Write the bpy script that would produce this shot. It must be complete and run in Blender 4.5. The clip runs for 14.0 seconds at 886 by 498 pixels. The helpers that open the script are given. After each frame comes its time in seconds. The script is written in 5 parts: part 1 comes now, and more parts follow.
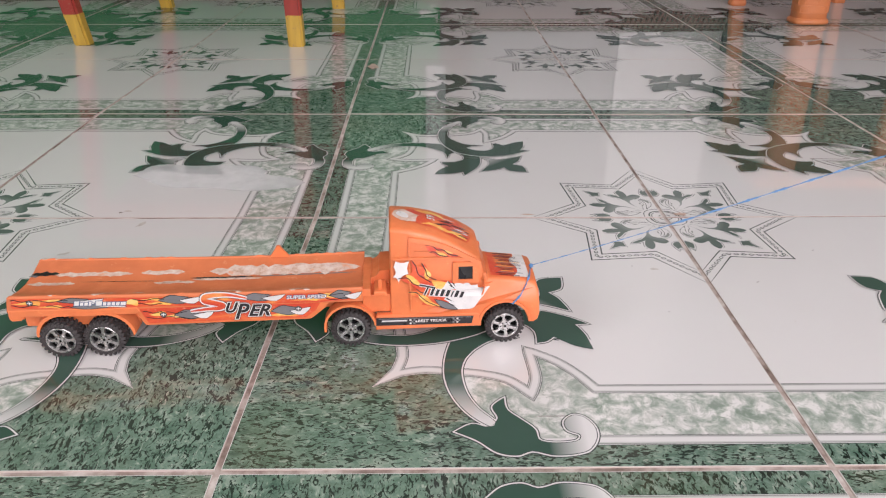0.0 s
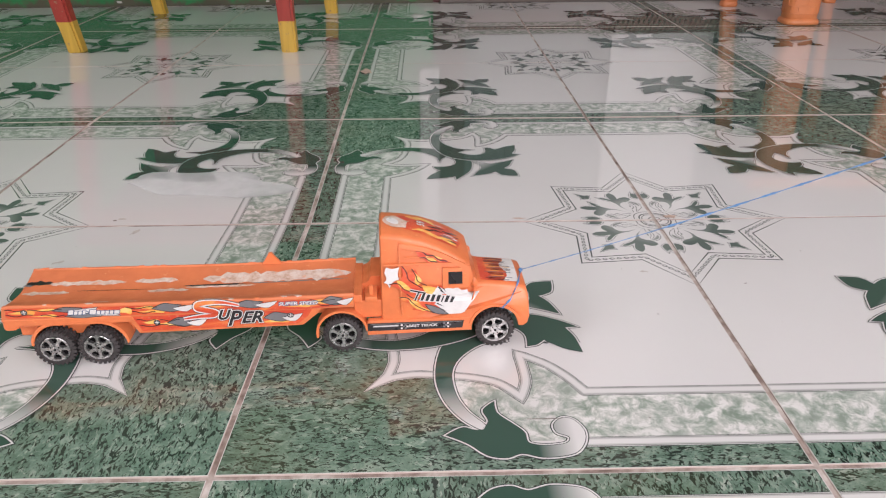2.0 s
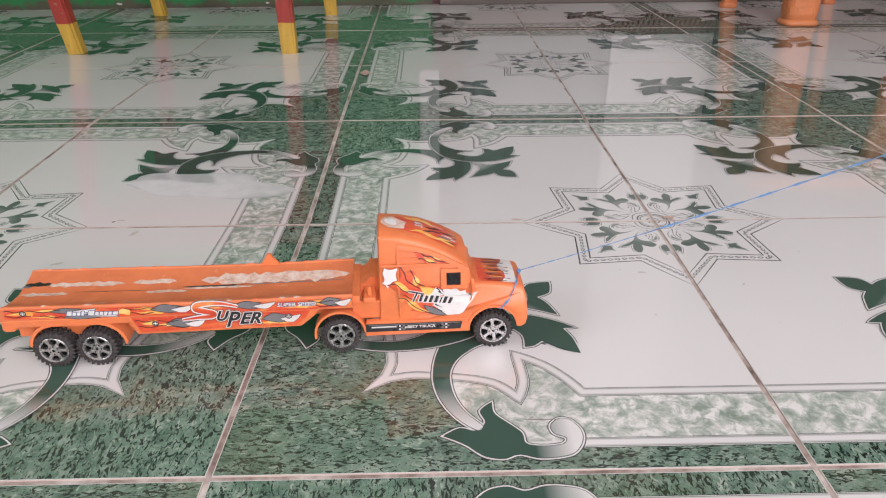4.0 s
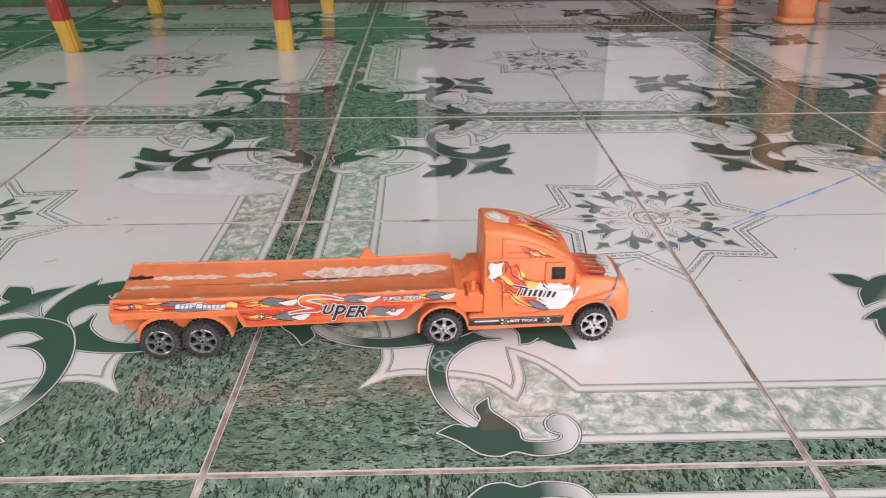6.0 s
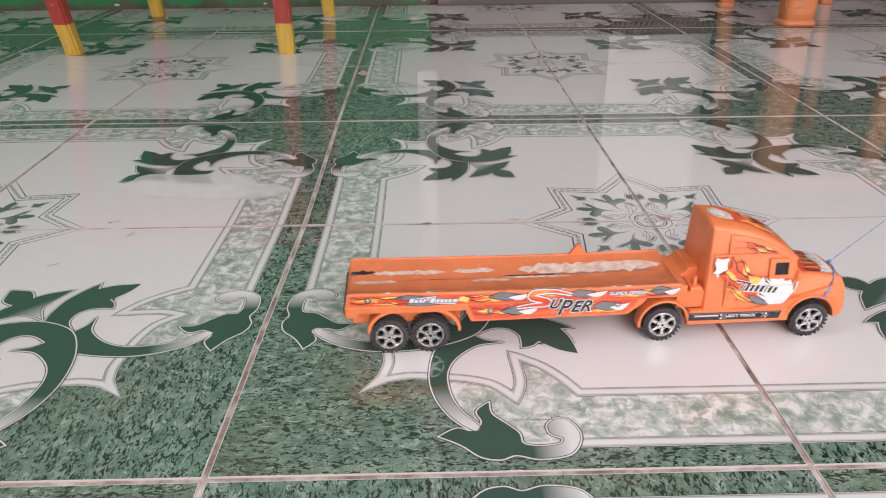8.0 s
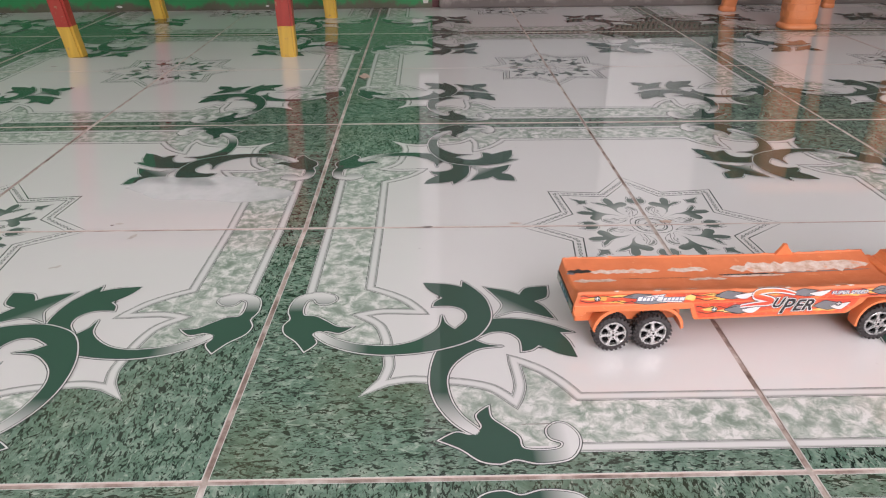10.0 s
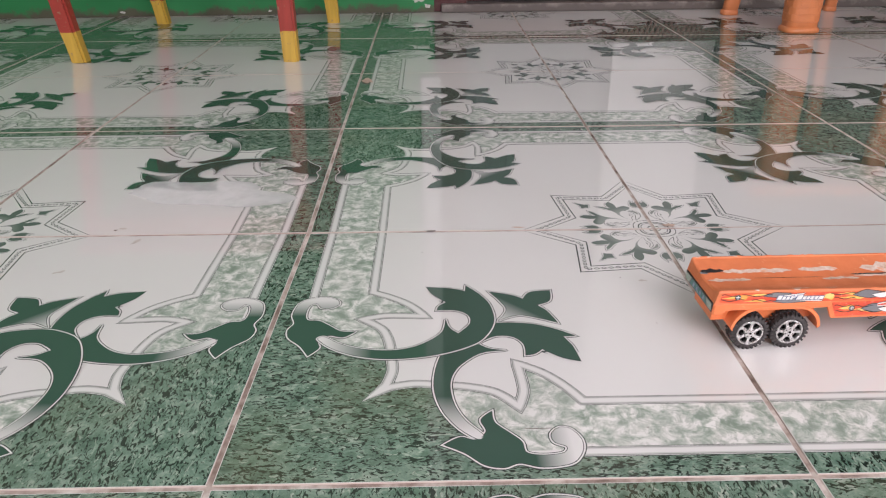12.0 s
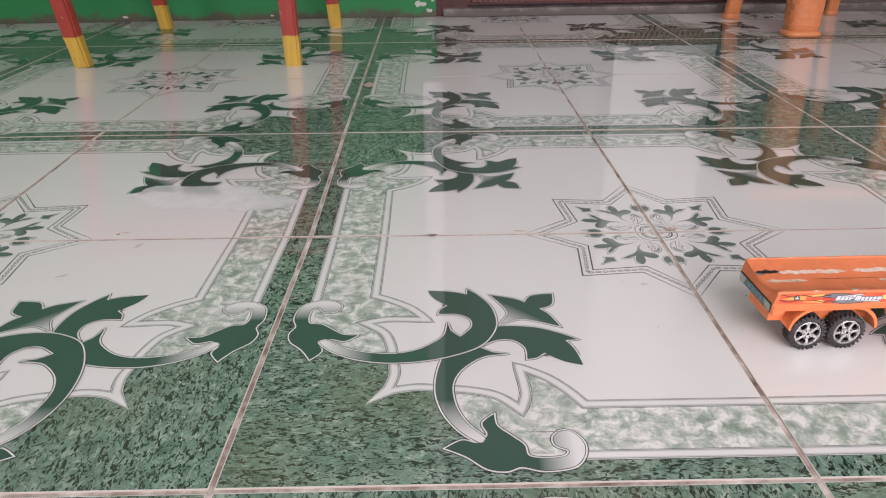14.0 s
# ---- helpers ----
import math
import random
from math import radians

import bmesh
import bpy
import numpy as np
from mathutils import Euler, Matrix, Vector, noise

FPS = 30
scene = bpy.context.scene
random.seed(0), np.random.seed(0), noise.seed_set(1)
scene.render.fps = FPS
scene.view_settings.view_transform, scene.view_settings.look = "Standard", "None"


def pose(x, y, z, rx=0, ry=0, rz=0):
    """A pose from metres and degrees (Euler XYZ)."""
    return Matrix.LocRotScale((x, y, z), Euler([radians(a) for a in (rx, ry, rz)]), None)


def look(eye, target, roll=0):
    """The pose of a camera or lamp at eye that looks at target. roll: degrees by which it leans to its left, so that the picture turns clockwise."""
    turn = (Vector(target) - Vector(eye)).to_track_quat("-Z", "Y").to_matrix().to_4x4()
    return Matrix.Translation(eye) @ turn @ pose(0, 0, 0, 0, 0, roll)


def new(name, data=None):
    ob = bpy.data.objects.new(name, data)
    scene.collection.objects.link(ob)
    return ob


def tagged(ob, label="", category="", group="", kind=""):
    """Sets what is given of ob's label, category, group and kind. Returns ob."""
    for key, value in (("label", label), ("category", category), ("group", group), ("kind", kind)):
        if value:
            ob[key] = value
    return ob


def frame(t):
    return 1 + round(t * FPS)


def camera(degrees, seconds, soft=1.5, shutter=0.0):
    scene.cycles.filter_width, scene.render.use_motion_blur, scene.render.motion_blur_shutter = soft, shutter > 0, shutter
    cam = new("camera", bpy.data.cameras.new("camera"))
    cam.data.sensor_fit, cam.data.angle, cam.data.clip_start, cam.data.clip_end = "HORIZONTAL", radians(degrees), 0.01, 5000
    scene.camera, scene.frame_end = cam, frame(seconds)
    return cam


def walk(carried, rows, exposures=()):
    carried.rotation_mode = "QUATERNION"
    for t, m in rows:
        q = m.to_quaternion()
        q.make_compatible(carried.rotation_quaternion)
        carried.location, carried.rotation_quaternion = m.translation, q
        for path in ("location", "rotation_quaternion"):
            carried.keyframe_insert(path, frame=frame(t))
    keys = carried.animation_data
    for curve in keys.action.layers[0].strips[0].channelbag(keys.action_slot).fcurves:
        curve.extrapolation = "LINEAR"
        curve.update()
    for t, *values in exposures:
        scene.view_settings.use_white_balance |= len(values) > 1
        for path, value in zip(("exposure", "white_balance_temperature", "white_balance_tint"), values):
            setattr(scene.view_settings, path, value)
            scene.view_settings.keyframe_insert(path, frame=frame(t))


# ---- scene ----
from mathutils.geometry import tessellate_polygon

cam = camera(62.1, 14.0, soft=1.15, shutter=0.3)
PATH = [
    (0, (0.136, -0.364, 0.349), (0.163, 1.417, -0.56), 0.2),
    (0.5, (0.139, -0.365, 0.35), (0.161, 1.415, -0.561), -0.0),
    (1, (0.14, -0.367, 0.351), (0.174, 1.414, -0.559), -0.2),
    (1.5, (0.143, -0.368, 0.352), (0.179, 1.413, -0.557), -0.2),
    (2, (0.142, -0.369, 0.355), (0.176, 1.414, -0.55), -0.3),
    (2.5, (0.143, -0.369, 0.355), (0.173, 1.415, -0.549), -0.4),
    (3, (0.144, -0.37, 0.355), (0.171, 1.416, -0.547), -0.4),
    (5.5, (0.145, -0.369, 0.354), (0.187, 1.415, -0.551), -0.3),
    (6, (0.146, -0.369, 0.353), (0.185, 1.414, -0.553), -0.3),
    (6.5, (0.146, -0.369, 0.353), (0.183, 1.415, -0.549), -0.4),
    (7, (0.146, -0.369, 0.354), (0.182, 1.417, -0.546), -0.4),
    (7.5, (0.147, -0.369, 0.354), (0.182, 1.417, -0.544), -0.4),
    (8, (0.146, -0.369, 0.354), (0.182, 1.417, -0.546), -0.4),
    (10.5, (0.147, -0.37, 0.357), (0.178, 1.419, -0.536), -0.3),
    (11, (0.147, -0.37, 0.356), (0.175, 1.42, -0.534), -0.4),
    (11.5, (0.146, -0.37, 0.357), (0.174, 1.421, -0.532), -0.4),
    (12, (0.146, -0.37, 0.357), (0.172, 1.423, -0.529), -0.5),
    (12.5, (0.146, -0.37, 0.357), (0.174, 1.425, -0.525), -0.4),
    (13, (0.147, -0.368, 0.356), (0.172, 1.426, -0.527), -0.5),
    (13.5, (0.146, -0.37, 0.356), (0.17, 1.426, -0.523), -0.5),
    (14, (0.146, -0.371, 0.357), (0.167, 1.427, -0.519), -0.6),
]
walk(cam, [(t, look(eye, target, roll)) for t, eye, target, roll in PATH])


# ---- world, light ----
world = bpy.data.worlds.new("sky")
scene.world = world
world.use_nodes = True
wn = world.node_tree
sky = wn.nodes.new("ShaderNodeTexSky")
sky.sky_type = "NISHITA"
sky.sun_disc = False
sky.sun_elevation, sky.sun_rotation = radians(48), radians(150)
wn.links.new(sky.outputs[0], wn.nodes["Background"].inputs[0])
wn.nodes["Background"].inputs[1].default_value = 0.12


def area(name, m, sx, sy, watts, colour):
    """An area lamp in an opening, in place of the sky's light; the side openings are added."""
    data = bpy.data.lights.new(name, "AREA")
    data.shape, data.size, data.size_y, data.energy, data.color = "RECTANGLE", sx, sy, watts, colour
    ob = new(name, data)
    ob.matrix_world = m
    return ob


DOOR_LIGHT, EAST_LIGHT, WEST_LIGHT = 75, 7, 30
area("doorway_light", look((0.98, -1.74, 1.3), (0.75, 0, 0.7)), 1.9, 2.1, DOOR_LIGHT, (1.0, 0.892, 0.940))
# side fill added to lift the floor; no window is known here
area("west_window_light", look((-2.32, -0.6, 1.55), (0, -0.4, 0.9)), 1.1, 1.0, WEST_LIGHT, (1.0, 0.897, 0.943))
# side lamp added because shadows lean west; its window is assumed
area("east_window_light", look((2.74, -0.3, 1.45), (0.3, 0.1, 0.2)), 1.3, 1.2, EAST_LIGHT, (1.0, 0.892, 0.940))
scene.view_settings.exposure = 0.0

# ---- materials ----


class Mat:
    """A node material with small helpers."""

    def __init__(self, name, rough=0.5, metal=0.0, coat=0.0):
        self.m = bpy.data.materials.new(name)
        self.m.use_nodes = True
        self.t = self.m.node_tree
        self.b = self.t.nodes["Principled BSDF"]
        self.set("Roughness", rough)
        self.set("Metallic", metal)
        self.set("Coat Weight", coat)
        self.coord = self.t.nodes.new("ShaderNodeTexCoord")

    def set(self, key, value):
        self.b.inputs[key].default_value = value

    def node(self, kind, **inputs):
        n = self.t.nodes.new(kind)
        for k, v in inputs.items():
            self.put(n, k.replace("_", " "), v)
        return n

    def put(self, n, key, v):
        slot = n.inputs[int(key[1:])] if key[:1] == "i" and key[1:].isdigit() else n.inputs[key]
        if isinstance(v, bpy.types.NodeSocket):
            self.t.links.new(v, slot)
        else:
            slot.default_value = v

    def math(self, op, a, b=0.0, c=0.0, clamp=False):
        n = self.t.nodes.new("ShaderNodeMath")
        n.operation, n.use_clamp = op, clamp
        for k, v in zip(range(3), (a, b, c)):
            self.put(n, "i%d" % k, v)
        return n.outputs[0]

    def mapping(self, scale=(1, 1, 1), rot=(0, 0, 0), shift=None, space="Object"):
        n = self.node("ShaderNodeMapping", Vector=self.coord.outputs[space])
        n.inputs["Scale"].default_value = scale
        n.inputs["Rotation"].default_value = [radians(a) for a in rot]
        if shift is not None:
            self.t.links.new(shift, n.inputs["Location"])
        return n.outputs[0]

    def shift(self, k=10.0):
        """A random offset for each object."""
        info = self.t.nodes.new("ShaderNodeObjectInfo")
        c = self.node("ShaderNodeCombineXYZ", X=self.math("MULTIPLY", info.outputs["Random"], k), Y=self.math("MULTIPLY", info.outputs["Random"], k * 3.7))
        return c.outputs[0]

    def noise(self, vec, scale, detail=4.0, rough=0.55, warp=0.0):
        n = self.node("ShaderNodeTexNoise", Vector=vec, Scale=scale, Detail=detail, Roughness=rough, Distortion=warp)
        return n.outputs["Fac"]

    def ramp(self, fac, *stops):
        n = self.node("ShaderNodeValToRGB", Fac=fac)
        e = n.color_ramp.elements
        while len(e) < len(stops):
            e.new(0.5)
        for el, (p, c) in zip(e, stops):
            el.position = p
            el.color = (*c, 1) if isinstance(c, tuple) else (c, c, c, 1)
        return n.outputs["Color"]

    def mix(self, fac, a, b, blend="MIX"):
        n = self.t.nodes.new("ShaderNodeMix")
        n.data_type, n.blend_type = "RGBA", blend
        self.put(n, "i0", fac)
        for i, v in ((6, a), (7, b)):
            self.put(n, "i%d" % i, (*v, 1) if isinstance(v, tuple) else v)
        return n.outputs[2]

    def base(self, c):
        self.put(self.b, "Base Color", (*c, 1) if isinstance(c, tuple) else c)
        return self

    def rough(self, v):
        self.put(self.b, "Roughness", v)
        return self

    def bump(self, height, strength=0.2, dist=0.001):
        n = self.node("ShaderNodeBump", Height=height, Strength=strength, Distance=dist)
        self.t.links.new(n.outputs[0], self.b.inputs["Normal"])
        return self


GLAZE = 0.02


def glazed(name, colour_of, rough=GLAZE):
    """A print under the tile's clear glaze: fine dust dulls it, and the glaze is faintly wavy."""
    a = Mat(name, rough)
    w = a.mapping(space="Object", shift=a.shift())
    a.base(colour_of(a, w))
    smear = a.noise(w, 9.0, 5, 0.6)
    a.rough(a.ramp(smear, (0.35, rough * 0.7), (0.75, rough * 1.9)))
    a.bump(a.noise(w, 14.0, 2), 0.05, 0.002)
    a.set("IOR", 1.55)
    return a.m


def faint_dirt(a, w, colour):
    spots = a.ramp(a.noise(w, 60.0, 3, 0.7), (0.70, 0.0), (0.78, 1.0))
    veil = a.ramp(a.noise(w, 4.0, 5, 0.6), (0.35, 0.0), (0.8, 1.0))
    c = a.mix(a.math("MULTIPLY", veil, 0.10), colour, (0.52, 0.46, 0.40))
    return a.mix(a.math("MULTIPLY", spots, 0.10), c, (0.30, 0.26, 0.22))


def white_glaze(a, w):
    return faint_dirt(a, w, (0.70, 0.69, 0.675))


def dark_marble(a, w):
    m1 = a.noise(w, 70.0, 6, 0.75, 0.5)
    c = a.ramp(m1, (0.34, (0.058, 0.112, 0.082)), (0.47, (0.115, 0.195, 0.147)), (0.56, (0.175, 0.262, 0.205)), (0.68, (0.33, 0.40, 0.335)))
    cloud = a.noise(w, 26.0, 4, 0.6)
    c = a.mix(a.math("MULTIPLY", a.ramp(cloud, (0.46, 0.0), (0.66, 1.0)), 0.32), c, (0.235, 0.315, 0.25))
    light = a.noise(a.mapping((75, 170, 1), (0, 0, -34), a.shift(17.0)), 1.0, 3, 0.6, 1.4)
    c = a.mix(a.math("MULTIPLY", a.ramp(light, (0.585, 0.0), (0.67, 1.0)), 0.8), c, (0.40, 0.46, 0.39))
    for turn, k in ((38, 10.0), (14, 23.0), (70, 41.0)):
        flecks = a.noise(a.mapping((105, 215, 1), (0, 0, turn), a.shift(k)), 1.0, 3, 0.55, 1.4)
        c = a.mix(a.ramp(flecks, (0.585, 0.0), (0.62, 1.0)), c, (0.014, 0.028, 0.021))
    patch = a.ramp(a.noise(w, 6.0, 4), (0.50, 0.0), (0.74, 1.0))
    c = a.mix(a.math("MULTIPLY", patch, 0.36), c, (0.16, 0.14, 0.07))
    return faint_dirt(a, w, c)


def light_marble(a, w):
    m1 = a.noise(w, 74.0, 6, 0.68, 0.45)
    c = a.ramp(m1, (0.37, (0.21, 0.275, 0.22)), (0.46, (0.35, 0.405, 0.35)), (0.53, (0.53, 0.555, 0.51)), (0.60, (0.76, 0.755, 0.73)))
    m2 = a.noise(w, 17.0, 3)
    c = a.mix(a.math("MULTIPLY", a.ramp(m2, (0.42, 0.0), (0.62, 1.0)), 0.30), c, (0.60, 0.61, 0.575))
    specks = a.noise(w, 210.0, 3, 0.6, 0.6)
    c = a.mix(a.math("MULTIPLY", a.ramp(specks, (0.60, 0.0), (0.68, 1.0)), 0.5), c, (0.22, 0.28, 0.225))
    return faint_dirt(a, w, c)


INK_GREEN = (0.050, 0.097, 0.073)
WHITE = (0.70, 0.69, 0.675)
GREY_LINE = (0.070, 0.080, 0.075)
SHADE = (0.25, 0.26, 0.245)
MIDTONE = (0.54, 0.54, 0.52)


def xy(a):
    n = a.node("ShaderNodeSeparateXYZ", Vector=a.coord.outputs["Object"])
    return n.outputs[0], n.outputs[1]


def fade(a, value, lo, hi):
    n = a.node("ShaderNodeMapRange", Value=value)
    n.inputs["From Min"].default_value, n.inputs["From Max"].default_value = lo, hi
    return n.outputs[0]


def stem_print(a, w):
    u, v = xy(a)
    return a.mix(fade(a, a.math("MINIMUM", u, v), 0.092, 0.048), INK_GREEN, WHITE)


def bud_print(a, w):
    u, v = xy(a)
    return a.mix(fade(a, a.math("MAXIMUM", u, v), 0.215, 0.243), INK_GREEN, WHITE)


def tulip_print(a, w):
    u, v = xy(a)
    return a.mix(fade(a, a.math("ADD", u, v), 0.452, 0.405), INK_GREEN, WHITE)


def frond_print(a, w):
    u, v = xy(a)
    du, dv = a.math("SUBTRACT", 0.4, u), a.math("SUBTRACT", 0.4, v)
    d = a.math("SQRT", a.math("ADD", a.math("MULTIPLY", du, du), a.math("MULTIPLY", dv, dv)))
    return a.mix(fade(a, d, 0.066, 0.030), (0.115, 0.150, 0.130), (0.50, 0.51, 0.49))


def flat(c):
    return lambda a, w: a.mix(a.math("MULTIPLY", a.noise(w, 20.0, 4), 0.12), c, tuple(x * 0.7 for x in c))


M_WHITE = glazed("glazed_white", white_glaze)
M_DARK = glazed("printed_dark_marble", dark_marble)
M_LIGHT = glazed("printed_light_marble", light_marble)
M_GREY = glazed("printed_grey_line", flat(GREY_LINE))
M_SHADE = glazed("printed_grey_shade", flat(SHADE))
M_MIDTONE = glazed("printed_pale_shade", flat(MIDTONE))
M_PLAIN = glazed("printed_white", flat(WHITE))
M_STEM = glazed("printed_stem", stem_print)
M_BUD = glazed("printed_bud", bud_print)
M_TULIP = glazed("printed_tulip", tulip_print)
M_FROND = glazed("printed_frond", frond_print)
M_BISCUIT = Mat("fired_clay_edge", 0.8).base((0.48, 0.40, 0.36)).m
PRINTS = [M_WHITE, M_DARK, M_LIGHT, M_GREY, M_SHADE, M_PLAIN, M_STEM, M_BUD, M_TULIP, M_FROND, M_BISCUIT, M_MIDTONE]
K_WHITE, K_DARK, K_LIGHT, K_GREY, K_SHADE, K_PLAIN, K_STEM, K_BUD, K_TULIP, K_FROND, K_BISCUIT, K_MIDTONE = range(12)


def grout():
    a = Mat("grout", 0.85)
    w = a.mapping()
    n = a.noise(w, 25.0, 5, 0.65)
    stretch = a.math("MULTIPLY", a.math("SUBTRACT", a.noise(w, 2.2, 2), 0.5), 0.55)
    n = a.math("ADD", n, stretch)
    a.base(a.ramp(n, (0.31, (0.12, 0.08, 0.062)), (0.43, (0.30, 0.225, 0.195)), (0.54, (0.48, 0.405, 0.365)), (0.67, (0.70, 0.65, 0.61))))
    a.bump(a.noise(w, 600.0, 3), 0.4, 0.0006)
    return a.m


def plaster(name, c1, c2, stain, low=0.10):
    """Painted plaster with blotches, and grime of an uneven height along its foot."""
    a = Mat(name, 0.62)
    w = a.mapping(space="Object")
    big = a.noise(w, 3.0, 5, 0.6)
    c = a.mix(big, c1, c2)
    pos = a.node("ShaderNodeSeparateXYZ", Vector=a.coord.outputs["Object"])
    edge = a.math("ADD", pos.outputs[2], a.math("MULTIPLY", a.math("SUBTRACT", a.noise(w, 16.0, 5, 0.7), 0.5), 0.10))
    c = a.mix(fade(a, edge, low * 0.45, low * 0.15), c, stain)
    chips = a.ramp(a.noise(w, 35.0, 4, 0.6), (0.66, 0.0), (0.70, 1.0))
    c = a.mix(a.math("MULTIPLY", chips, 0.5), c, stain)
    a.base(c)
    a.bump(a.noise(w, 120.0, 4), 0.25, 0.002)
    return a.m


def plastic(name, c, rough=0.35, worn=None, scale=30.0):
    a = Mat(name, rough)
    w = a.mapping(space="Object")
    n = a.noise(w, scale, 5, 0.6)
    dark = tuple(x * 0.82 for x in c)
    col = a.mix(a.ramp(n, (0.35, 0.0), (0.7, 1.0)), c, dark)
    if worn:
        col = a.mix(a.math("MULTIPLY", a.ramp(a.noise(w, scale * 5, 4, 0.7), (0.62, 0.0), (0.72, 1.0)), 0.45), col, worn)
    a.base(col)
    a.rough(a.ramp(a.noise(w, scale * 2, 4), (0.3, rough * 0.8), (0.7, min(1, rough * 1.5))))
    a.bump(a.noise(w, scale * 12, 3), 0.08, 0.0006)
    return a.m


def painted_wood(name, c, bare):
    a = Mat(name, 0.42)
    w = a.mapping((60, 60, 5), space="Object")
    n = a.noise(w, 1.0, 5, 0.6, 0.4)
    col = a.mix(a.ramp(n, (0.3, 0.0), (0.7, 1.0)), c, tuple(x * 0.72 for x in c))
    chip = a.noise(a.mapping((1, 1, 1)), 70.0, 4, 0.65)
    a.base(a.mix(a.ramp(chip, (0.63, 0.0), (0.67, 1.0)), col, bare))
    a.bump(n, 0.3, 0.001)
    return a.m


M_GROUT = grout()
M_GREEN_WALL = plaster("green_wall_paint", (0.023, 0.240, 0.072), (0.014, 0.165, 0.050), (0.085, 0.082, 0.050), 0.062)
M_PALE_WALL = plaster("pale_wall_paint", (0.62, 0.62, 0.58), (0.52, 0.53, 0.49), (0.33, 0.30, 0.26))
M_BROWN_WALL = plaster("brown_wall_paint", (0.085, 0.052, 0.040), (0.060, 0.038, 0.030), (0.16, 0.12, 0.10))
M_CEIL = plaster("ceiling_paint", (0.66, 0.66, 0.63), (0.58, 0.58, 0.55), (0.5, 0.5, 0.47))
M_CONCRETE = plaster("worn_concrete", (0.38, 0.33, 0.30), (0.27, 0.23, 0.21), (0.12, 0.10, 0.09))
M_DOOR_GREY = plastic("grey_door_paint", (0.15, 0.15, 0.155), 0.4, (0.3, 0.29, 0.28), 8)
M_DOOR_WHITE = plastic("white_door_paint", (0.66, 0.655, 0.65), 0.4, (0.5, 0.48, 0.46), 8)
M_MAROON = plastic("maroon_metal", (0.085, 0.022, 0.022), 0.5, (0.2, 0.13, 0.11), 40)
M_RED = painted_wood("red_paint", (0.37, 0.045, 0.032), (0.30, 0.16, 0.10))
M_YELLOW = painted_wood("yellow_paint", (0.62, 0.39, 0.060), (0.30, 0.20, 0.09))
M_CHAIR = plastic("orange_chair_plastic", (0.66, 0.225, 0.085), 0.38, (0.55, 0.20, 0.08), 14)

# ---- mesh helpers ----


def mesh_of(bm, name, mats):
    me = bpy.data.meshes.new(name)
    bm.to_mesh(me)
    bm.free()
    for m in mats if isinstance(mats, (list, tuple)) else [mats]:
        me.materials.append(m)
    return me


def thing(name, label, category, group="", kind=""):
    ob = new(name)
    ob.empty_display_size = 0.05
    return tagged(ob, label, category, group, kind)


def part(name, bm, material, parent, label="", m=None):
    ob = new(name, mesh_of(bm, name, material))
    ob.parent = parent
    if m is not None:
        ob.matrix_basis = m
    return tagged(ob, label)


def shade(bm, angle=35):
    lim = radians(angle)
    for f in bm.faces:
        f.smooth = True
    for e in bm.edges:
        if len(e.link_faces) != 2 or e.calc_face_angle(0) > lim:
            e.smooth = False
    return bm


def box(bm, x0, x1, y0, y1, z0, z1, bevel=0.0, seg=2, mat=0):
    r = bmesh.ops.create_cube(bm, size=1.0)
    vs = r["verts"]
    for v in vs:
        v.co = Vector((x0 + (v.co.x + 0.5) * (x1 - x0), y0 + (v.co.y + 0.5) * (y1 - y0), z0 + (v.co.z + 0.5) * (z1 - z0)))
    faces = {f for v in vs for f in v.link_faces}
    for f in faces:
        f.material_index = mat
    if bevel:
        bmesh.ops.bevel(bm, geom=list({e for v in vs for e in v.link_edges}), offset=bevel, segments=seg, affect="EDGES", profile=0.6)
    return bm


def curve(points, closed=True, steps=6):
    """A smooth line through the points. A point marked with a third entry stays a sharp corner."""
    n = len(points)
    P = [Vector(p[:2]) for p in points]
    sharp = [len(p) > 2 for p in points]
    out = []
    for k in range(n if closed else n - 1):
        a, b = P[k], P[(k + 1) % n]
        ta = Vector((0, 0)) if sharp[k] or (not closed and k == 0) else (b - P[k - 1]) * 0.5
        nb = (k + 2) % n if closed else min(k + 2, n - 1)
        tb = Vector((0, 0)) if sharp[(k + 1) % n] or (not closed and k == n - 2) else (P[nb] - a) * 0.5
        la = (b - a).length
        for tv in (ta, tb):
            if tv.length > la:
                tv *= la / tv.length
        for s in range(steps):
            t = s / steps
            out.append(a * (2 * t**3 - 3 * t**2 + 1) + ta * (t**3 - 2 * t**2 + t) + b * (-2 * t**3 + 3 * t**2) + tb * (t**3 - t**2))
    if not closed:
        out.append(P[-1])
    return out


def ring_area(pts):
    return 0.5 * sum(pts[k - 1].x * pts[k].y - pts[k].x * pts[k - 1].y for k in range(len(pts)))


def grown(pts, d):
    """The closed outline moved outwards by d."""
    sign = 1 if ring_area(pts) > 0 else -1
    out = []
    n = len(pts)
    for k in range(n):
        e1, e2 = pts[k] - pts[k - 1], pts[(k + 1) % n] - pts[k]
        if e1.length < 1e-6 or e2.length < 1e-6:
            out.append(pts[k])
            continue
        n1, n2 = Vector((e1.y, -e1.x)).normalized(), Vector((e2.y, -e2.x)).normalized()
        b = n1 + n2
        if b.length < 0.3:
            out.append(pts[k] + e1.normalized() * d)
            continue
        b.normalize()
        out.append(pts[k] + b * sign * d * min(1.8, 1 / max(0.2, b.dot(n1))))
    return out


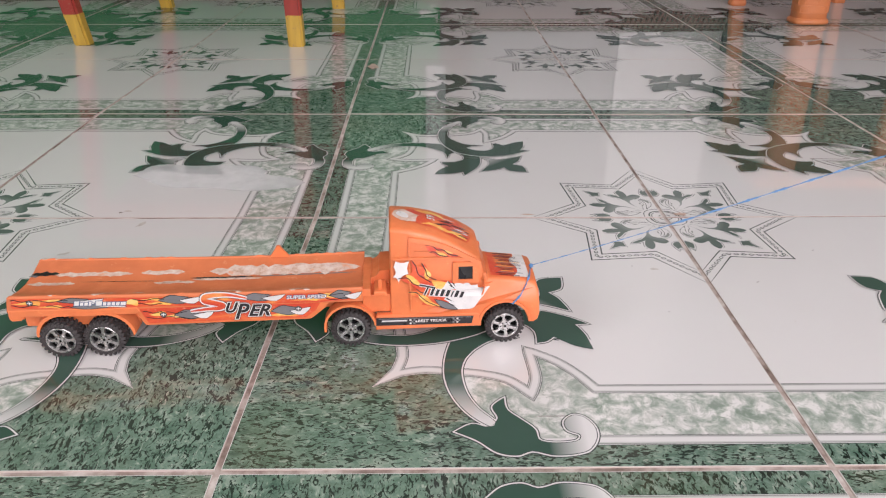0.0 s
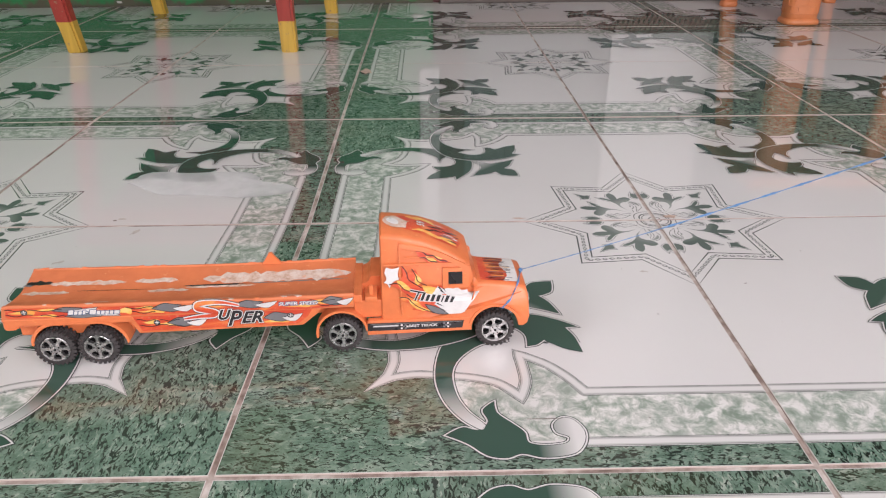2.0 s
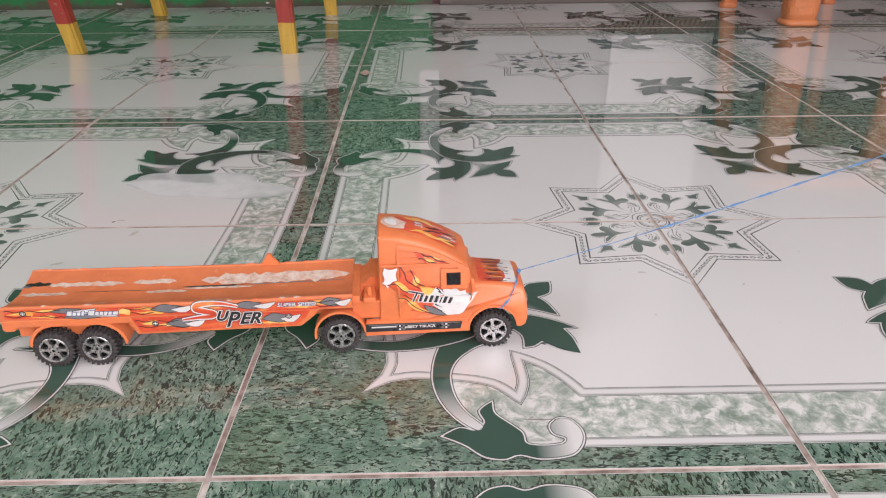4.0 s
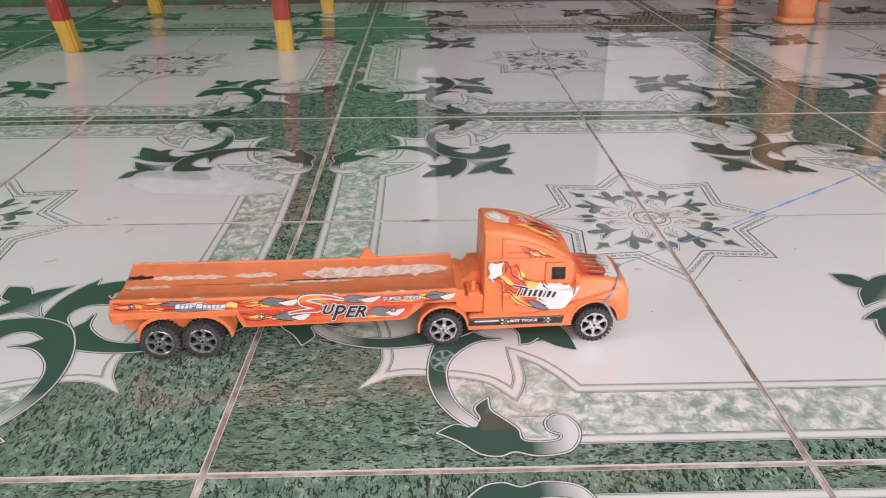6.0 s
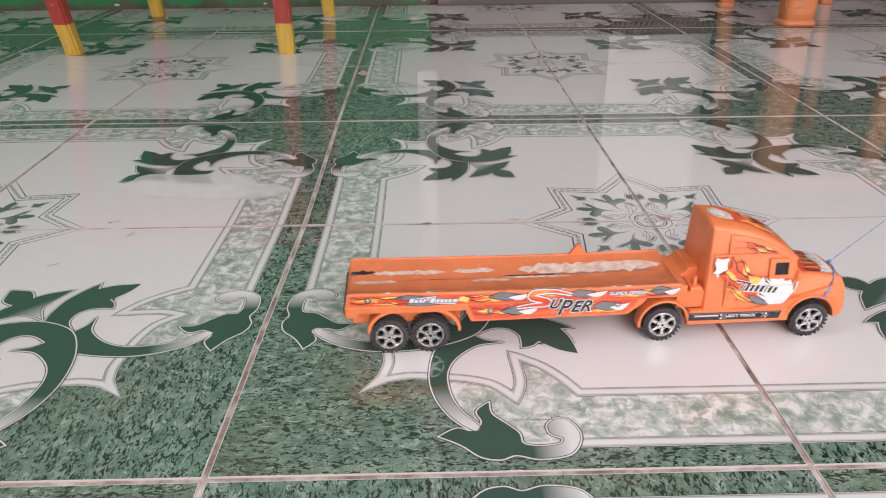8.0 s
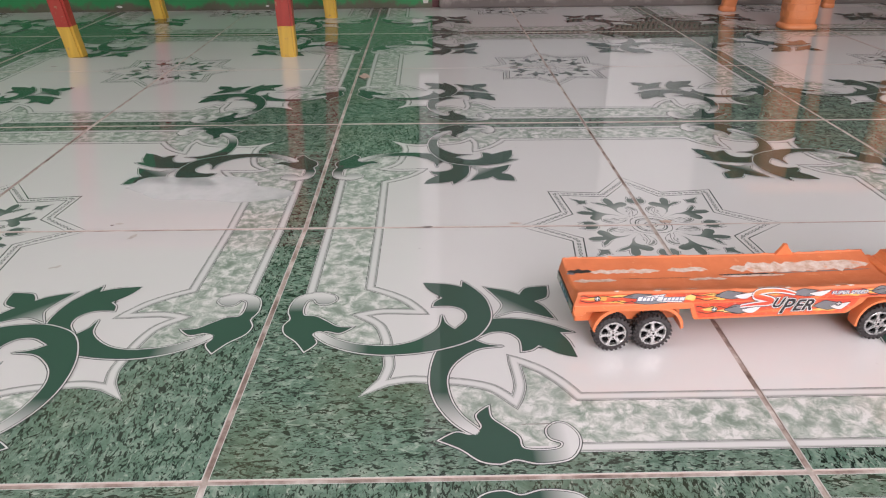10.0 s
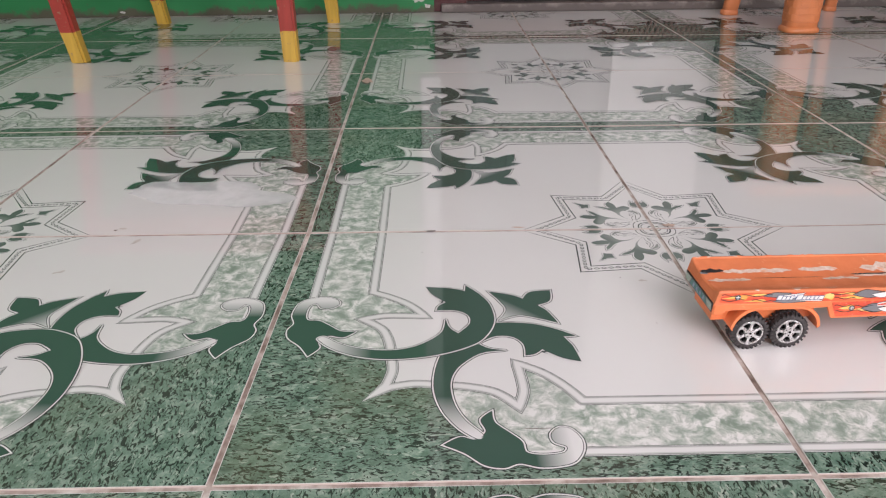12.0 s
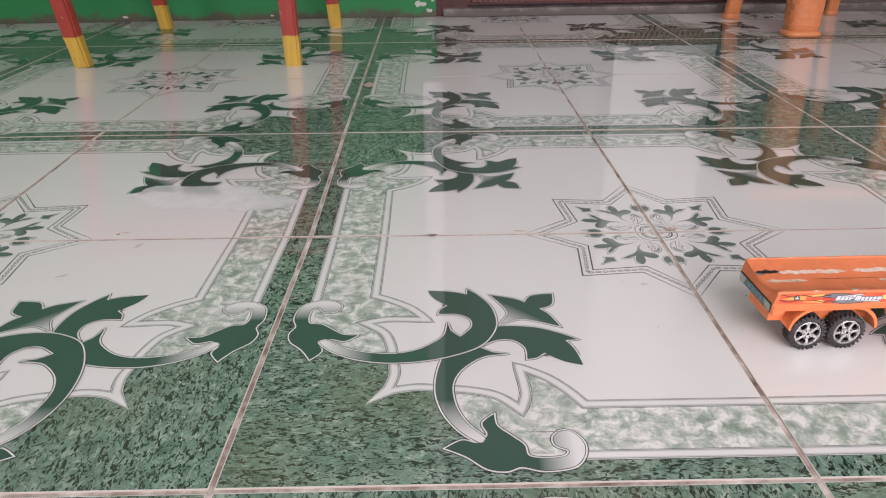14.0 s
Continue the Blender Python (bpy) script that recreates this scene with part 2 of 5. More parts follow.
def fill(bm, pts, place, mat):
    """A filled outline; place(x, y) gives the point in space."""
    vs = [bm.verts.new(place(p.x, p.y)) for p in pts]
    for tri in tessellate_polygon([[Vector((p.x, p.y, 0)) for p in pts]]):
        try:
            f = bm.faces.new([vs[i] for i in tri])
            f.material_index = mat
        except ValueError:
            pass


def ribbon(bm, pts, width, place, mat, closed=False):
    """A flat line of that width along the points."""
    n = len(pts)
    left, right = [], []
    for k in range(n):
        a = pts[k - 1] if k or closed else pts[k]
        b = pts[(k + 1) % n] if k < n - 1 or closed else pts[k]
        e1, e2 = pts[k] - a, b - pts[k]
        t = (e1.normalized() if e1.length > 1e-9 else Vector((0, 0))) + (e2.normalized() if e2.length > 1e-9 else Vector((0, 0)))
        if t.length < 0.2:
            t = e1 if e1.length > 1e-9 else e2
        t.normalize()
        ref = e1 if e1.length > 1e-9 else e2
        nrm = Vector((-t.y, t.x))
        k1 = Vector((-ref.y, ref.x)).normalized().dot(nrm)
        h = width / 2 * min(1.7, 1 / max(0.3, k1))
        left.append(bm.verts.new(place(*(pts[k] + nrm * h))))
        right.append(bm.verts.new(place(*(pts[k] - nrm * h))))
    for k in range(n if closed else n - 1):
        j = (k + 1) % n
        f = bm.faces.new((right[k], right[j], left[j], left[k]))
        f.material_index = mat


def up(bm):
    """All flat print faces look upwards."""
    bad = [f for f in bm.faces if f.normal.z < 0]
    bmesh.ops.reverse_faces(bm, faces=bad)


# ---- the tile ----
T = 0.4
LAYER = 0.00008


def tile_mesh():
    bm = bmesh.new()
    box(bm, 0.0019, T - 0.0019, 0.0019, T - 0.0019, -0.009, 0.0, 0.0003, 1, K_WHITE)
    bm.normal_update()
    for f in bm.faces:
        if f.normal.z < 0.95:
            f.material_index = K_BISCUIT

    def at(level, swap=False):
        def place(x, y):
            x, y = min(max(x, 2.7), 397.3), min(max(y, 2.7), 397.3)
            return Vector((y if swap else x, x if swap else y, 0)) * 0.001 + Vector((0, 0, level * LAYER))
        return place

    def inked(points, kind, level, steps=6, halo=1.5, swap=False):
        c = curve(points, True, steps)
        fill(bm, grown(c, halo + 0.8), at(level, swap), K_GREY)
        fill(bm, grown(c, halo), at(level + 1, swap), K_PLAIN)
        fill(bm, grown(c, 0.3), at(level + 2, swap), K_GREY)
        fill(bm, grown(c, -0.3), at(level + 3, swap), kind)

    V = lambda *ps: [Vector(p) for p in ps]
    # dark marble: a strip along two edges and the corner between them
    fill(bm, V((0, 0), (400, 0), (400, 26), (172, 26), (170, 48), (150, 78), (146, 108), (110, 108), (108, 146), (78, 150), (48, 170), (26, 172), (26, 400), (0, 400)), at(1), K_DARK)
    # pale marble bands
    pale = V((400, 30), (176, 30), (172, 48), (154, 78), (152, 106), (171, 106), (193, 98), (209, 80), (213, 98), (213, 134), (232, 123), (248, 104), (258, 84), (400, 84))
    fill(bm, pale, at(2), K_LIGHT)
    fill(bm, pale, at(2, True), K_LIGHT)
    # framing bands: a line, a shade and a white core
    half = [(400, 85, 1), (300, 85, 1), (259, 85, 1), (248, 104), (233, 122), (213, 136, 1), (215, 100), (209, 79, 1), (193, 97), (171, 105), (148, 108), (128, 110), (109, 106)]
    whole = curve(half, False, 5) + V((94, 94)) + [Vector((p.y, p.x)) for p in reversed(curve(half, False, 5))]
    for width, kind, level in ((10.6, K_GREY, 2.6), (9.4, K_PLAIN, 3.2), (8.5, K_SHADE, 3.8), (6.9, K_MIDTONE, 4.4), (4.4, K_PLAIN, 5)):
        ribbon(bm, whole, width, at(level), kind)
        for swap in (False, True):
            ribbon(bm, V((400, 28), (320, 28), (236, 28)), width, at(level, swap), kind)
    # scrolls
    scroll = [(160, 172), (174, 188), (201, 199), (232, 197), (254, 187), (269, 176, 1), (258, 175, 1), (264, 160), (267, 137, 1), (252, 143), (237, 156, 1), (230, 149), (222, 147, 1), (222, 164), (213, 176), (198, 177), (182, 166, 1), (192, 158), (206, 155, 1), (186, 152), (171, 140), (161, 125), (157, 107), (160, 82), (168, 63), (180, 47), (176, 42), (161, 56), (149, 79), (144, 107), (148, 142)]
    inked(scroll, K_STEM, 6)
    inked(scroll, K_STEM, 10, swap=True)
    bud = [(151, 37, 1), (163, 45), (174, 42), (182, 51), (179, 64), (188, 74, 1), (189, 61), (199, 49), (207, 39), (209, 28), (221, 25), (235, 27), (238, 33), (230, 38), (229, 47), (236, 54), (244, 52), (250, 41), (249, 29), (242, 18), (232, 14), (217, 13), (203, 17), (192, 13), (179, 16), (166, 28)]
    tulip = [(198, 257, 1), (219, 250), (230, 242, 1), (238, 255), (258, 258, 1), (255, 238), (242, 230, 1), (250, 219), (257, 198, 1), (239, 207), (222, 212), (203, 203, 1), (212, 222), (207, 239)]
    for swap in (False, True):
        inked(bud, K_BUD, 6, swap=swap)
    inked(tulip, K_TULIP, 6, 5, 1.6)

    # the star at the far corner: p, q from that corner towards the tile's middle
    def star(level, swap=False):
        base = at(level, swap)
        return lambda p, q: base(400 - p, 400 - q)

    outer = V((150, 0), (98, 40), (104, 104), (40, 98), (0, 150))
    inner = V((126, 0), (85, 33), (91, 91), (33, 85), (0, 126))
    ribbon(bm, outer, 1.5, star(1), K_GREY)
    ribbon(bm, inner, 1.5, star(1), K_GREY)
    mid = [(a + b) / 2 for a, b in zip(outer, inner)]
    for a, b in zip(mid, mid[1:]):
        e = b - a
        t = e.normalized()
        nrm = Vector((-t.y, t.x))
        count = int(e.length / 7.2)
        for k in range(count):
            c = a + e * ((k + 0.5) / count)
            bead = [c + t * 3.3, c + t * 1.2 + nrm * 2.1, c - t * 1.2 + nrm * 2.1, c - t * 3.3, c - t * 1.2 - nrm * 2.1, c + t * 1.2 - nrm * 2.1]
            fill(bm, bead, star(1), K_GREY)
            fill(bm, [c + (p - c) * 0.55 for p in bead], star(2), K_PLAIN)
    frond = [(20, 18, 1), (38, 28), (47, 28), (52, 22), (56, 15), (62, 12.5), (67, 17), (67, 23), (63, 29, 1), (69, 29), (76, 31), (81, 36), (75, 41), (67, 41), (61, 39, 1), (66, 46), (67, 55, 1), (61, 50), (55, 41), (46, 34.5), (36, 31)]
    lily = [(63, 63, 1), (67, 63), (73, 62, 1), (73, 68), (79, 79, 1), (68, 73), (62, 73, 1), (63, 67)]
    bloom = [(62, 0, 1), (62, 7), (70, 12), (84, 8, 1), (78, 5), (92, 0, 1)]
    for swap in (False, True):
        for pts, grow in ((frond, 1.4), (bloom, 1.2)):
            c = curve(pts, True, 4)
            fill(bm, grown(c, grow - 0.3), star(1, swap), K_GREY)
            fill(bm, grown(c, grow - 0.9), star(2, swap), K_PLAIN)
            fill(bm, grown(c, grow - 2.2), star(3, swap), K_FROND)
        # curled crescents between the fronds
        for pts, core in (([(24, 15, 1), (34, 7), (46, 6), (54, 13), (53, 22, 1), (48, 15), (39, 12)], [(40, 8), (47, 8), (52, 13), (52, 18, 1), (48, 13)]), ([(31, 19, 1), (38, 15), (47, 18, 1), (39, 22)], [(36, 18, 1), (43, 18, 1), (39, 20)])):
            c = curve(pts, True, 4)
            fill(bm, grown(c, 0.4), star(1.5, swap), K_GREY)
            fill(bm, grown(c, -0.3), star(2.5, swap), K_PLAIN)
            fill(bm, curve(core, True, 4), star(3.5, swap), K_SHADE)
    c = curve(lily, True, 4)
    fill(bm, grown(c, 1.4), star(1), K_GREY)
    fill(bm, grown(c, 0.9), star(2), K_PLAIN)
    fill(bm, c, star(3), K_FROND)
    for rad, width in ((7, 1.2), (15, 0.9), (18, 1.6), (24, 0.9)):
        ribbon(bm, [Vector((rad * (1 - 0.05 * math.cos(4 * a)) * math.cos(a), rad * (1 - 0.05 * math.cos(4 * a)) * math.sin(a))) for a in np.linspace(0, math.pi / 2, 12)], width, star(4), K_GREY)
    bm.normal_update()
    up_faces = [f for f in bm.faces if f.normal.z < -0.5 and f.calc_center_median().z > -0.001]
    bmesh.ops.reverse_faces(bm, faces=up_faces)
    return mesh_of(bm, "tile", PRINTS)

# ---- the room ----
X0, X1, Y0, Y1, HIGH = -2.4, 2.8, -1.8, 2.04, 2.75
SLANT = 1.2


def slab(name, x0, x1, y0, y1, z0, z1, mat, m=None, bevel=0.0):
    bm = bmesh.new()
    box(bm, x0, x1, y0, y1, z0, z1, bevel)
    ob = new(name, mesh_of(bm, name, mat))
    if m is not None:
        ob.matrix_basis = m
    return tagged(ob, kind="structure")


floor = slab("floor", X0 - 0.2, X1 + 0.2, Y0 - 0.2, Y1 + 0.5, -0.12, -0.0009, M_GROUT)
tagged(floor, "glossy white and green patterned ceramic tile floor", "floor")
back = pose(0, Y1, 0, 0, 0, SLANT)
green_back = pose(0, Y1 - 0.012, 0, 0, 0, SLANT + 0.6)
tagged(slab("wall_north", -2.7, 0.160, 0, 0.15, 0, HIGH, M_GREEN_WALL, green_back), "bright green painted plaster wall, grimy at its foot", "wall")
tagged(slab("wall_north_east", 1.42, 3.1, 0, 0.15, 0.0, HIGH, M_BROWN_WALL, back), "dark brown painted wall", "wall")
tagged(slab("wall_north_lintel", 0.164, 1.42, 0, 0.15, 2.12, HIGH, M_GREEN_WALL, back), "green painted wall over the door", "wall")
# unseen walls, window openings and ceiling, added to enclose and shape the light
tagged(slab("wall_west_south", X0 - 0.15, X0, Y0, -1.2, 0, HIGH, M_GREEN_WALL), "unseen green side wall, added to enclose the room", "wall")
tagged(slab("wall_west_north", X0 - 0.15, X0, 0.0, Y1 + 0.2, 0, HIGH, M_GREEN_WALL), "unseen green side wall, added to enclose the room", "wall")
tagged(slab("wall_west_sill", X0 - 0.15, X0, -1.2, 0.0, 0, 1.0, M_GREEN_WALL), "unseen green wall under an added window opening", "wall")
tagged(slab("wall_west_lintel", X0 - 0.15, X0, -1.2, 0.0, 2.1, HIGH, M_GREEN_WALL), "unseen green wall over an added window opening", "wall")
tagged(slab("wall_east_south", X1, X1 + 0.15, Y0, -0.95, 0, HIGH, M_PALE_WALL), "unseen pale side wall, added to enclose the room", "wall")
tagged(slab("wall_east_north", X1, X1 + 0.15, 0.35, Y1 + 0.2, 0, HIGH, M_PALE_WALL), "unseen pale side wall, added to enclose the room", "wall")
tagged(slab("wall_east_sill", X1, X1 + 0.15, -0.95, 0.35, 0, 0.8, M_PALE_WALL), "unseen pale wall under an added window opening", "wall")
tagged(slab("wall_east_lintel", X1, X1 + 0.15, -0.95, 0.35, 2.1, HIGH, M_PALE_WALL), "unseen pale wall over an added window opening", "wall")
tagged(slab("wall_south_west", X0 - 0.15, 0.05, Y0 - 0.15, Y0, 0, HIGH, M_PALE_WALL), "unseen pale wall beside the doorway, added to enclose the room", "wall")
tagged(slab("wall_south_east", 2.55, X1 + 0.15, Y0 - 0.15, Y0, 0, HIGH, M_PALE_WALL), "unseen pale wall beside the doorway, added to enclose the room", "wall")
tagged(slab("wall_south_lintel", 0.05, 2.55, Y0 - 0.15, Y0, 2.3, HIGH, M_PALE_WALL), "unseen pale wall over the doorway, added to enclose the room", "wall")
tagged(slab("ceiling", X0 - 0.15, X1 + 0.15, Y0 - 0.15, Y1 + 0.3, HIGH, HIGH + 0.1, M_CEIL), "unseen pale ceiling, added to enclose the room", "ceiling")


def outside_ground():
    a = Mat("bare_ground", 0.9)
    w = a.mapping()
    a.base(a.ramp(a.noise(w, 1.5, 6, 0.65), (0.3, (0.14, 0.11, 0.08)), (0.7, (0.28, 0.24, 0.19))))
    bm = bmesh.new()
    box(bm, -300, 300, -300, 300, -0.3, -0.125)
    tagged(new("ground", mesh_of(bm, "ground", a.m)), "bare earth ground outside", "ground", kind="structure")


outside_ground()


def gate():
    """The doorway in the far wall: worn concrete sill, maroon grille strip, grey and white leaves, jambs."""
    door = new("door_1")
    door.matrix_basis = back
    tagged(door, "grey and white metal door over a maroon grille and worn sill", "door", kind="structure")
    bm = bmesh.new()
    box(bm, 0.182, 3.0, -0.028, 0.12, 0, 0.026, 0.004)
    for v in bm.verts:
        if v.co.z > 0.01:
            v.co.z += 0.004 * noise.noise(v.co * 6)
    part("sill", bm, M_CONCRETE, door, "worn grey-brown concrete sill")
    bm = bmesh.new()
    box(bm, 0.112, 0.178, -0.034, 0.08, 0.20, 2.11, 0.004)
    part("jamb", bm, M_JAMB, door, "white door jamb")
    bm = bmesh.new()
    box(bm, 0.140, 0.262, -0.003, 0.08, 0.0, 2.10, 0.004, 2)
    part("jamb_base", bm, M_MAROON, door, "dark maroon inner post")
    bm = bmesh.new()
    box(bm, 1.29, 1.415, -0.02, 0.09, 0.026, 2.11, 0.004)
    part("jamb", bm, M_BROWN_WALL, door, "dark brown post")
    for x0, x1, mat, lab in ((0.264, 0.742, M_DOOR_GREY, "grey metal door leaf"), (0.746, 1.084, M_DOOR_WHITE, "white metal door leaf"), (1.088, 1.288, M_DOOR_GREY, "grey metal door leaf")):
        bm = bmesh.new()
        box(bm, x0, x1, 0.02, 0.05, 0.105, 2.105, 0.003)
        for k in range(4):
            xa = x0 + 0.03 + k * (x1 - x0 - 0.04) / 4
            box(bm, xa, xa + (x1 - x0 - 0.04) / 4 - 0.02, 0.012, 0.0195, 0.16, 2.05, 0.003)
        part("door_leaf", bm, mat, door, lab)
    # maroon strip with a mesh of diamonds
    bm = bmesh.new()
    box(bm, 0.264, 1.288, 0.03, 0.045, 0.027, 0.104)
    part("grille_backing", bm, M_MAROON, door, "dark maroon sheet")
    for z in (0.030, 0.098):
        bm = bmesh.new()
        box(bm, 0.264, 1.288, 0.012, 0.028, z, z + 0.008, 0.0015)
        part("grille_rail", bm, M_MAROON, door)
    bars = bmesh.new()
    box(bars, -0.003, 0.003, 0.0, 0.006, -0.036, 0.036, 0.001, 1)
    shared = mesh_of(bars, "grille_bar", M_GRILLE)
    for k in range(60):
        for s in (-1, 1):
            ob = new("grille_bar", shared)
            ob.parent = door
            ob.matrix_basis = pose(0.275 + k * 0.017, 0.016 + (0.007 if s > 0 else 0), 0.066, 0, 24 * s, 0)


M_JAMB = plastic("white_jamb_paint", (0.56, 0.55, 0.545), 0.4, (0.5, 0.48, 0.46), 8)
M_GRILLE = plastic("grille_metal", (0.30, 0.13, 0.12), 0.45, (0.45, 0.40, 0.38), 60)
gate()

M_CHIP = plastic("bare_plaster", (0.62, 0.60, 0.56), 0.8, (0.4, 0.36, 0.32), 60)
north = bpy.data.objects["wall_north"]
for k, (x, z, rx, rz) in enumerate(((0.108, 0.038, 0.020, 0.012), (0.138, 0.020, 0.012, 0.008), (0.150, 0.060, 0.006, 0.018), (-0.35, 0.012, 0.007, 0.004), (-0.80, 0.014, 0.012, 0.004))):
    pts = []
    for a in range(16):
        t = 2 * math.pi * a / 16
        r = 0.75 + 0.6 * noise.noise(Vector((math.cos(t) * 1.6, math.sin(t) * 1.6, k * 2.3 + 9)))
        pts.append(Vector((x + rx * r * math.cos(t), z + rz * r * math.sin(t))))
    bm = bmesh.new()
    fill(bm, pts, lambda u, v: Vector((u, -0.0015, v)), 0)
    bmesh.ops.recalc_face_normals(bm, faces=bm.faces[:])
    part("plaster_chip", bm, M_CHIP, north)
# sandy mortar crumbs along the foot of the wall
bm = bmesh.new()
crumb = random.Random(2)
for k in range(90):
    x = crumb.uniform(-1.6, 0.15)
    made = bmesh.ops.create_icosphere(bm, subdivisions=1, radius=crumb.uniform(0.0015, 0.004))["verts"]
    for v in made:
        v.co = Vector((v.co.x * 1.6 + x, v.co.y + crumb.uniform(-0.012, -0.001), v.co.z * 0.6 + 0.002))
part("mortar_crumb", bm, M_CONCRETE, north)["kind"] = "stuff"

# ---- the red and yellow table ----


def leg_mesh(foot, top, h, band):
    """A square wooden leg that leans from its foot to its top; the foot end is painted another colour."""
    upper, lower = bmesh.new(), bmesh.new()
    for bm, za, zb in ((lower, 0.0, band), (upper, band + 0.0005, h)):
        box(bm, -0.5, 0.5, -0.5, 0.5, 0, 1)
        bmesh.ops.subdivide_edges(bm, edges=[e for e in bm.edges if abs(e.verts[0].co.z - e.verts[1].co.z) > 0.5], cuts=6)
        for v in bm.verts:
            z = za + v.co.z * (zb - za)
            k = z / h
            s = 0.034 + 0.005 * k
            v.co = Vector((foot[0] + (top[0] - foot[0]) * k + v.co.x * s + 0.0008 * noise.noise(Vector((foot[0] * 9, z * 30, v.co.x))), foot[1] + (top[1] - foot[1]) * k + v.co.y * s, z))
        bmesh.ops.bevel(bm, geom=[e for e in bm.edges if abs((e.verts[0].co - e.verts[1].co).normalized().z) > 0.8 and len(e.link_faces) == 2 and e.calc_face_angle(0) > 1], offset=0.005, segments=2, affect="EDGES")
        # a hand-painted, uneven edge between the colours
        for v in bm.verts:
            if abs(v.co.z - band) < 0.001:
                v.co.z = band + (0.004 * noise.noise(Vector((v.co.x * 140, v.co.y * 140, foot[0]))) if bm is lower else -0.004)
                if bm is lower:
                    v.co.x += (v.co.x - foot[0]) * 0.04
                    v.co.y += (v.co.y - foot[1]) * 0.04
        shade(bm)
    return lower, upper


def stool_table():
    table = thing("table", "low wooden table with red legs and yellow painted feet", "table")
    table.matrix_basis = pose(-0.40, 1.60, 0)
    h = 0.46
    for foot, top in (((-0.257, -0.246), (-0.335, -0.225)), ((0.229, -0.261), (0.215, -0.225)), ((0.265, 0.262), (0.24, 0.225)), ((-0.232, 0.272), (-0.27, 0.225))):
        lower, upper = leg_mesh(foot, top, h, 0.067)
        leg = part("leg", upper, M_RED, table, "red painted wooden leg")
        part("foot", lower, M_YELLOW, leg, "yellow painted foot")
    bm = bmesh.new()
    box(bm, -0.36, 0.27, -0.27, 0.27, h, h + 0.022, 0.004)
    part("tabletop", bm, M_RED, table)
    for y0 in (-0.236, 0.214):
        bm = bmesh.new()
        box(bm, -0.31, 0.215, y0, y0 + 0.02, h - 0.06, h - 0.001, 0.003)
        part("apron", bm, M_RED, table)


stool_table()


def plastic_chair():
    chair = thing("plastic_stool", "orange moulded plastic stool with thick flared legs", "stool")
    chair.matrix_basis = pose(1.20, 1.76, 0)
    seat_z = 0.42

    def squared(c):
        """Cosine or sine of a rounded square."""
        return math.copysign(abs(c) ** 0.62, c)

    def leg(foot, top, r0, r1, name="leg"):
        bm = bmesh.new()
        rings, n = 12, 20
        grid = []
        for k in range(rings + 1):
            t = k / rings
            z = seat_z * t
            flare = 1.0
            r = (r0 + (r1 - r0) * t) * flare
            c = Vector((foot[0] + (top[0] - foot[0]) * t, foot[1] + (top[1] - foot[1]) * t, z))
            grid.append([bm.verts.new(c + Vector((r * squared(math.cos(a)), r * squared(math.sin(a)) * 0.85, 0))) for a in np.linspace(0, 2 * math.pi, n, endpoint=False)])
        for a, b in zip(grid, grid[1:]):
            for k in range(n):
                bm.faces.new((a[k], a[(k + 1) % n], b[(k + 1) % n], b[k]))
        bm.faces.new(list(reversed(grid[0])))
        bm.faces.new(grid[-1])
        made = part(name, shade(bm), M_CHAIR, chair)
        # the widened pad at the foot
        bm = bmesh.new()
        prof = ((1.04, 0.0), (1.16, 0.002), (1.17, 0.009), (1.10, 0.013), (1.0, 0.016))
        grid = [[bm.verts.new(Vector((foot[0] + r0 * k * squared(math.cos(a)), foot[1] + r0 * k * 0.85 * squared(math.sin(a)), z))) for a in np.linspace(0, 2 * math.pi, n, endpoint=False)] for k, z in prof]
        for a, b in zip(grid, grid[1:]):
            for k in range(n):
                bm.faces.new((a[k], a[(k + 1) % n], b[(k + 1) % n], b[k]))
        bm.faces.new(list(reversed(grid[0])))
        part("foot_pad", shade(bm), M_CHAIR, made)
        return made

    front = leg((-0.073, -0.130), (-0.071, -0.125), 0.041, 0.050)
    # moulded weave on the thick leg: rings with staggered uprights between them
    for k in range(9):
        z = 0.03 + k * 0.018
        r = 0.0413 + 0.009 * z / seat_z
        cx, cy = -0.073 + 0.002 * z / seat_z, -0.130 + 0.005 * z / seat_z
        bm = bmesh.new()
        ring = [[bm.verts.new(Vector((cx + rr * squared(math.cos(a)), cy + rr * 0.85 * squared(math.sin(a)), z + dz))) for a in np.linspace(0, 2 * math.pi, 28, endpoint=False)] for rr, dz in ((r - 0.001, -0.0016), (r + 0.0007, -0.0008), (r + 0.0007, 0.0008), (r - 0.001, 0.0016))]
        for a, b in zip(ring, ring[1:]):
            for j in range(28):
                bm.faces.new((a[j], a[(j + 1) % 28], b[(j + 1) % 28], b[j]))
        for j in range(10):
            a = 2 * math.pi * (j + 0.5 * (k % 2)) / 10
            px, py = cx + r * squared(math.cos(a)), cy + r * 0.85 * squared(math.sin(a))
            box(bm, px - 0.0008, px + 0.0008, py - 0.0008, py + 0.0008, z, z + 0.018)
        part("moulded_rib", bm, M_CHAIR, front)
    leg((0.212, -0.150), (0.225, -0.13), 0.021, 0.030)
    leg((-0.150, 0.165), (-0.10, 0.15), 0.021, 0.026)
    leg((0.180, 0.215), (0.19, 0.18), 0.016, 0.022)
    bm = bmesh.new()
    box(bm, -0.15, 0.28, -0.19, 0.215, seat_z - 0.002, seat_z + 0.03, 0.012, 3)
    part("seat", shade(bm), M_CHAIR, chair)


plastic_chair()

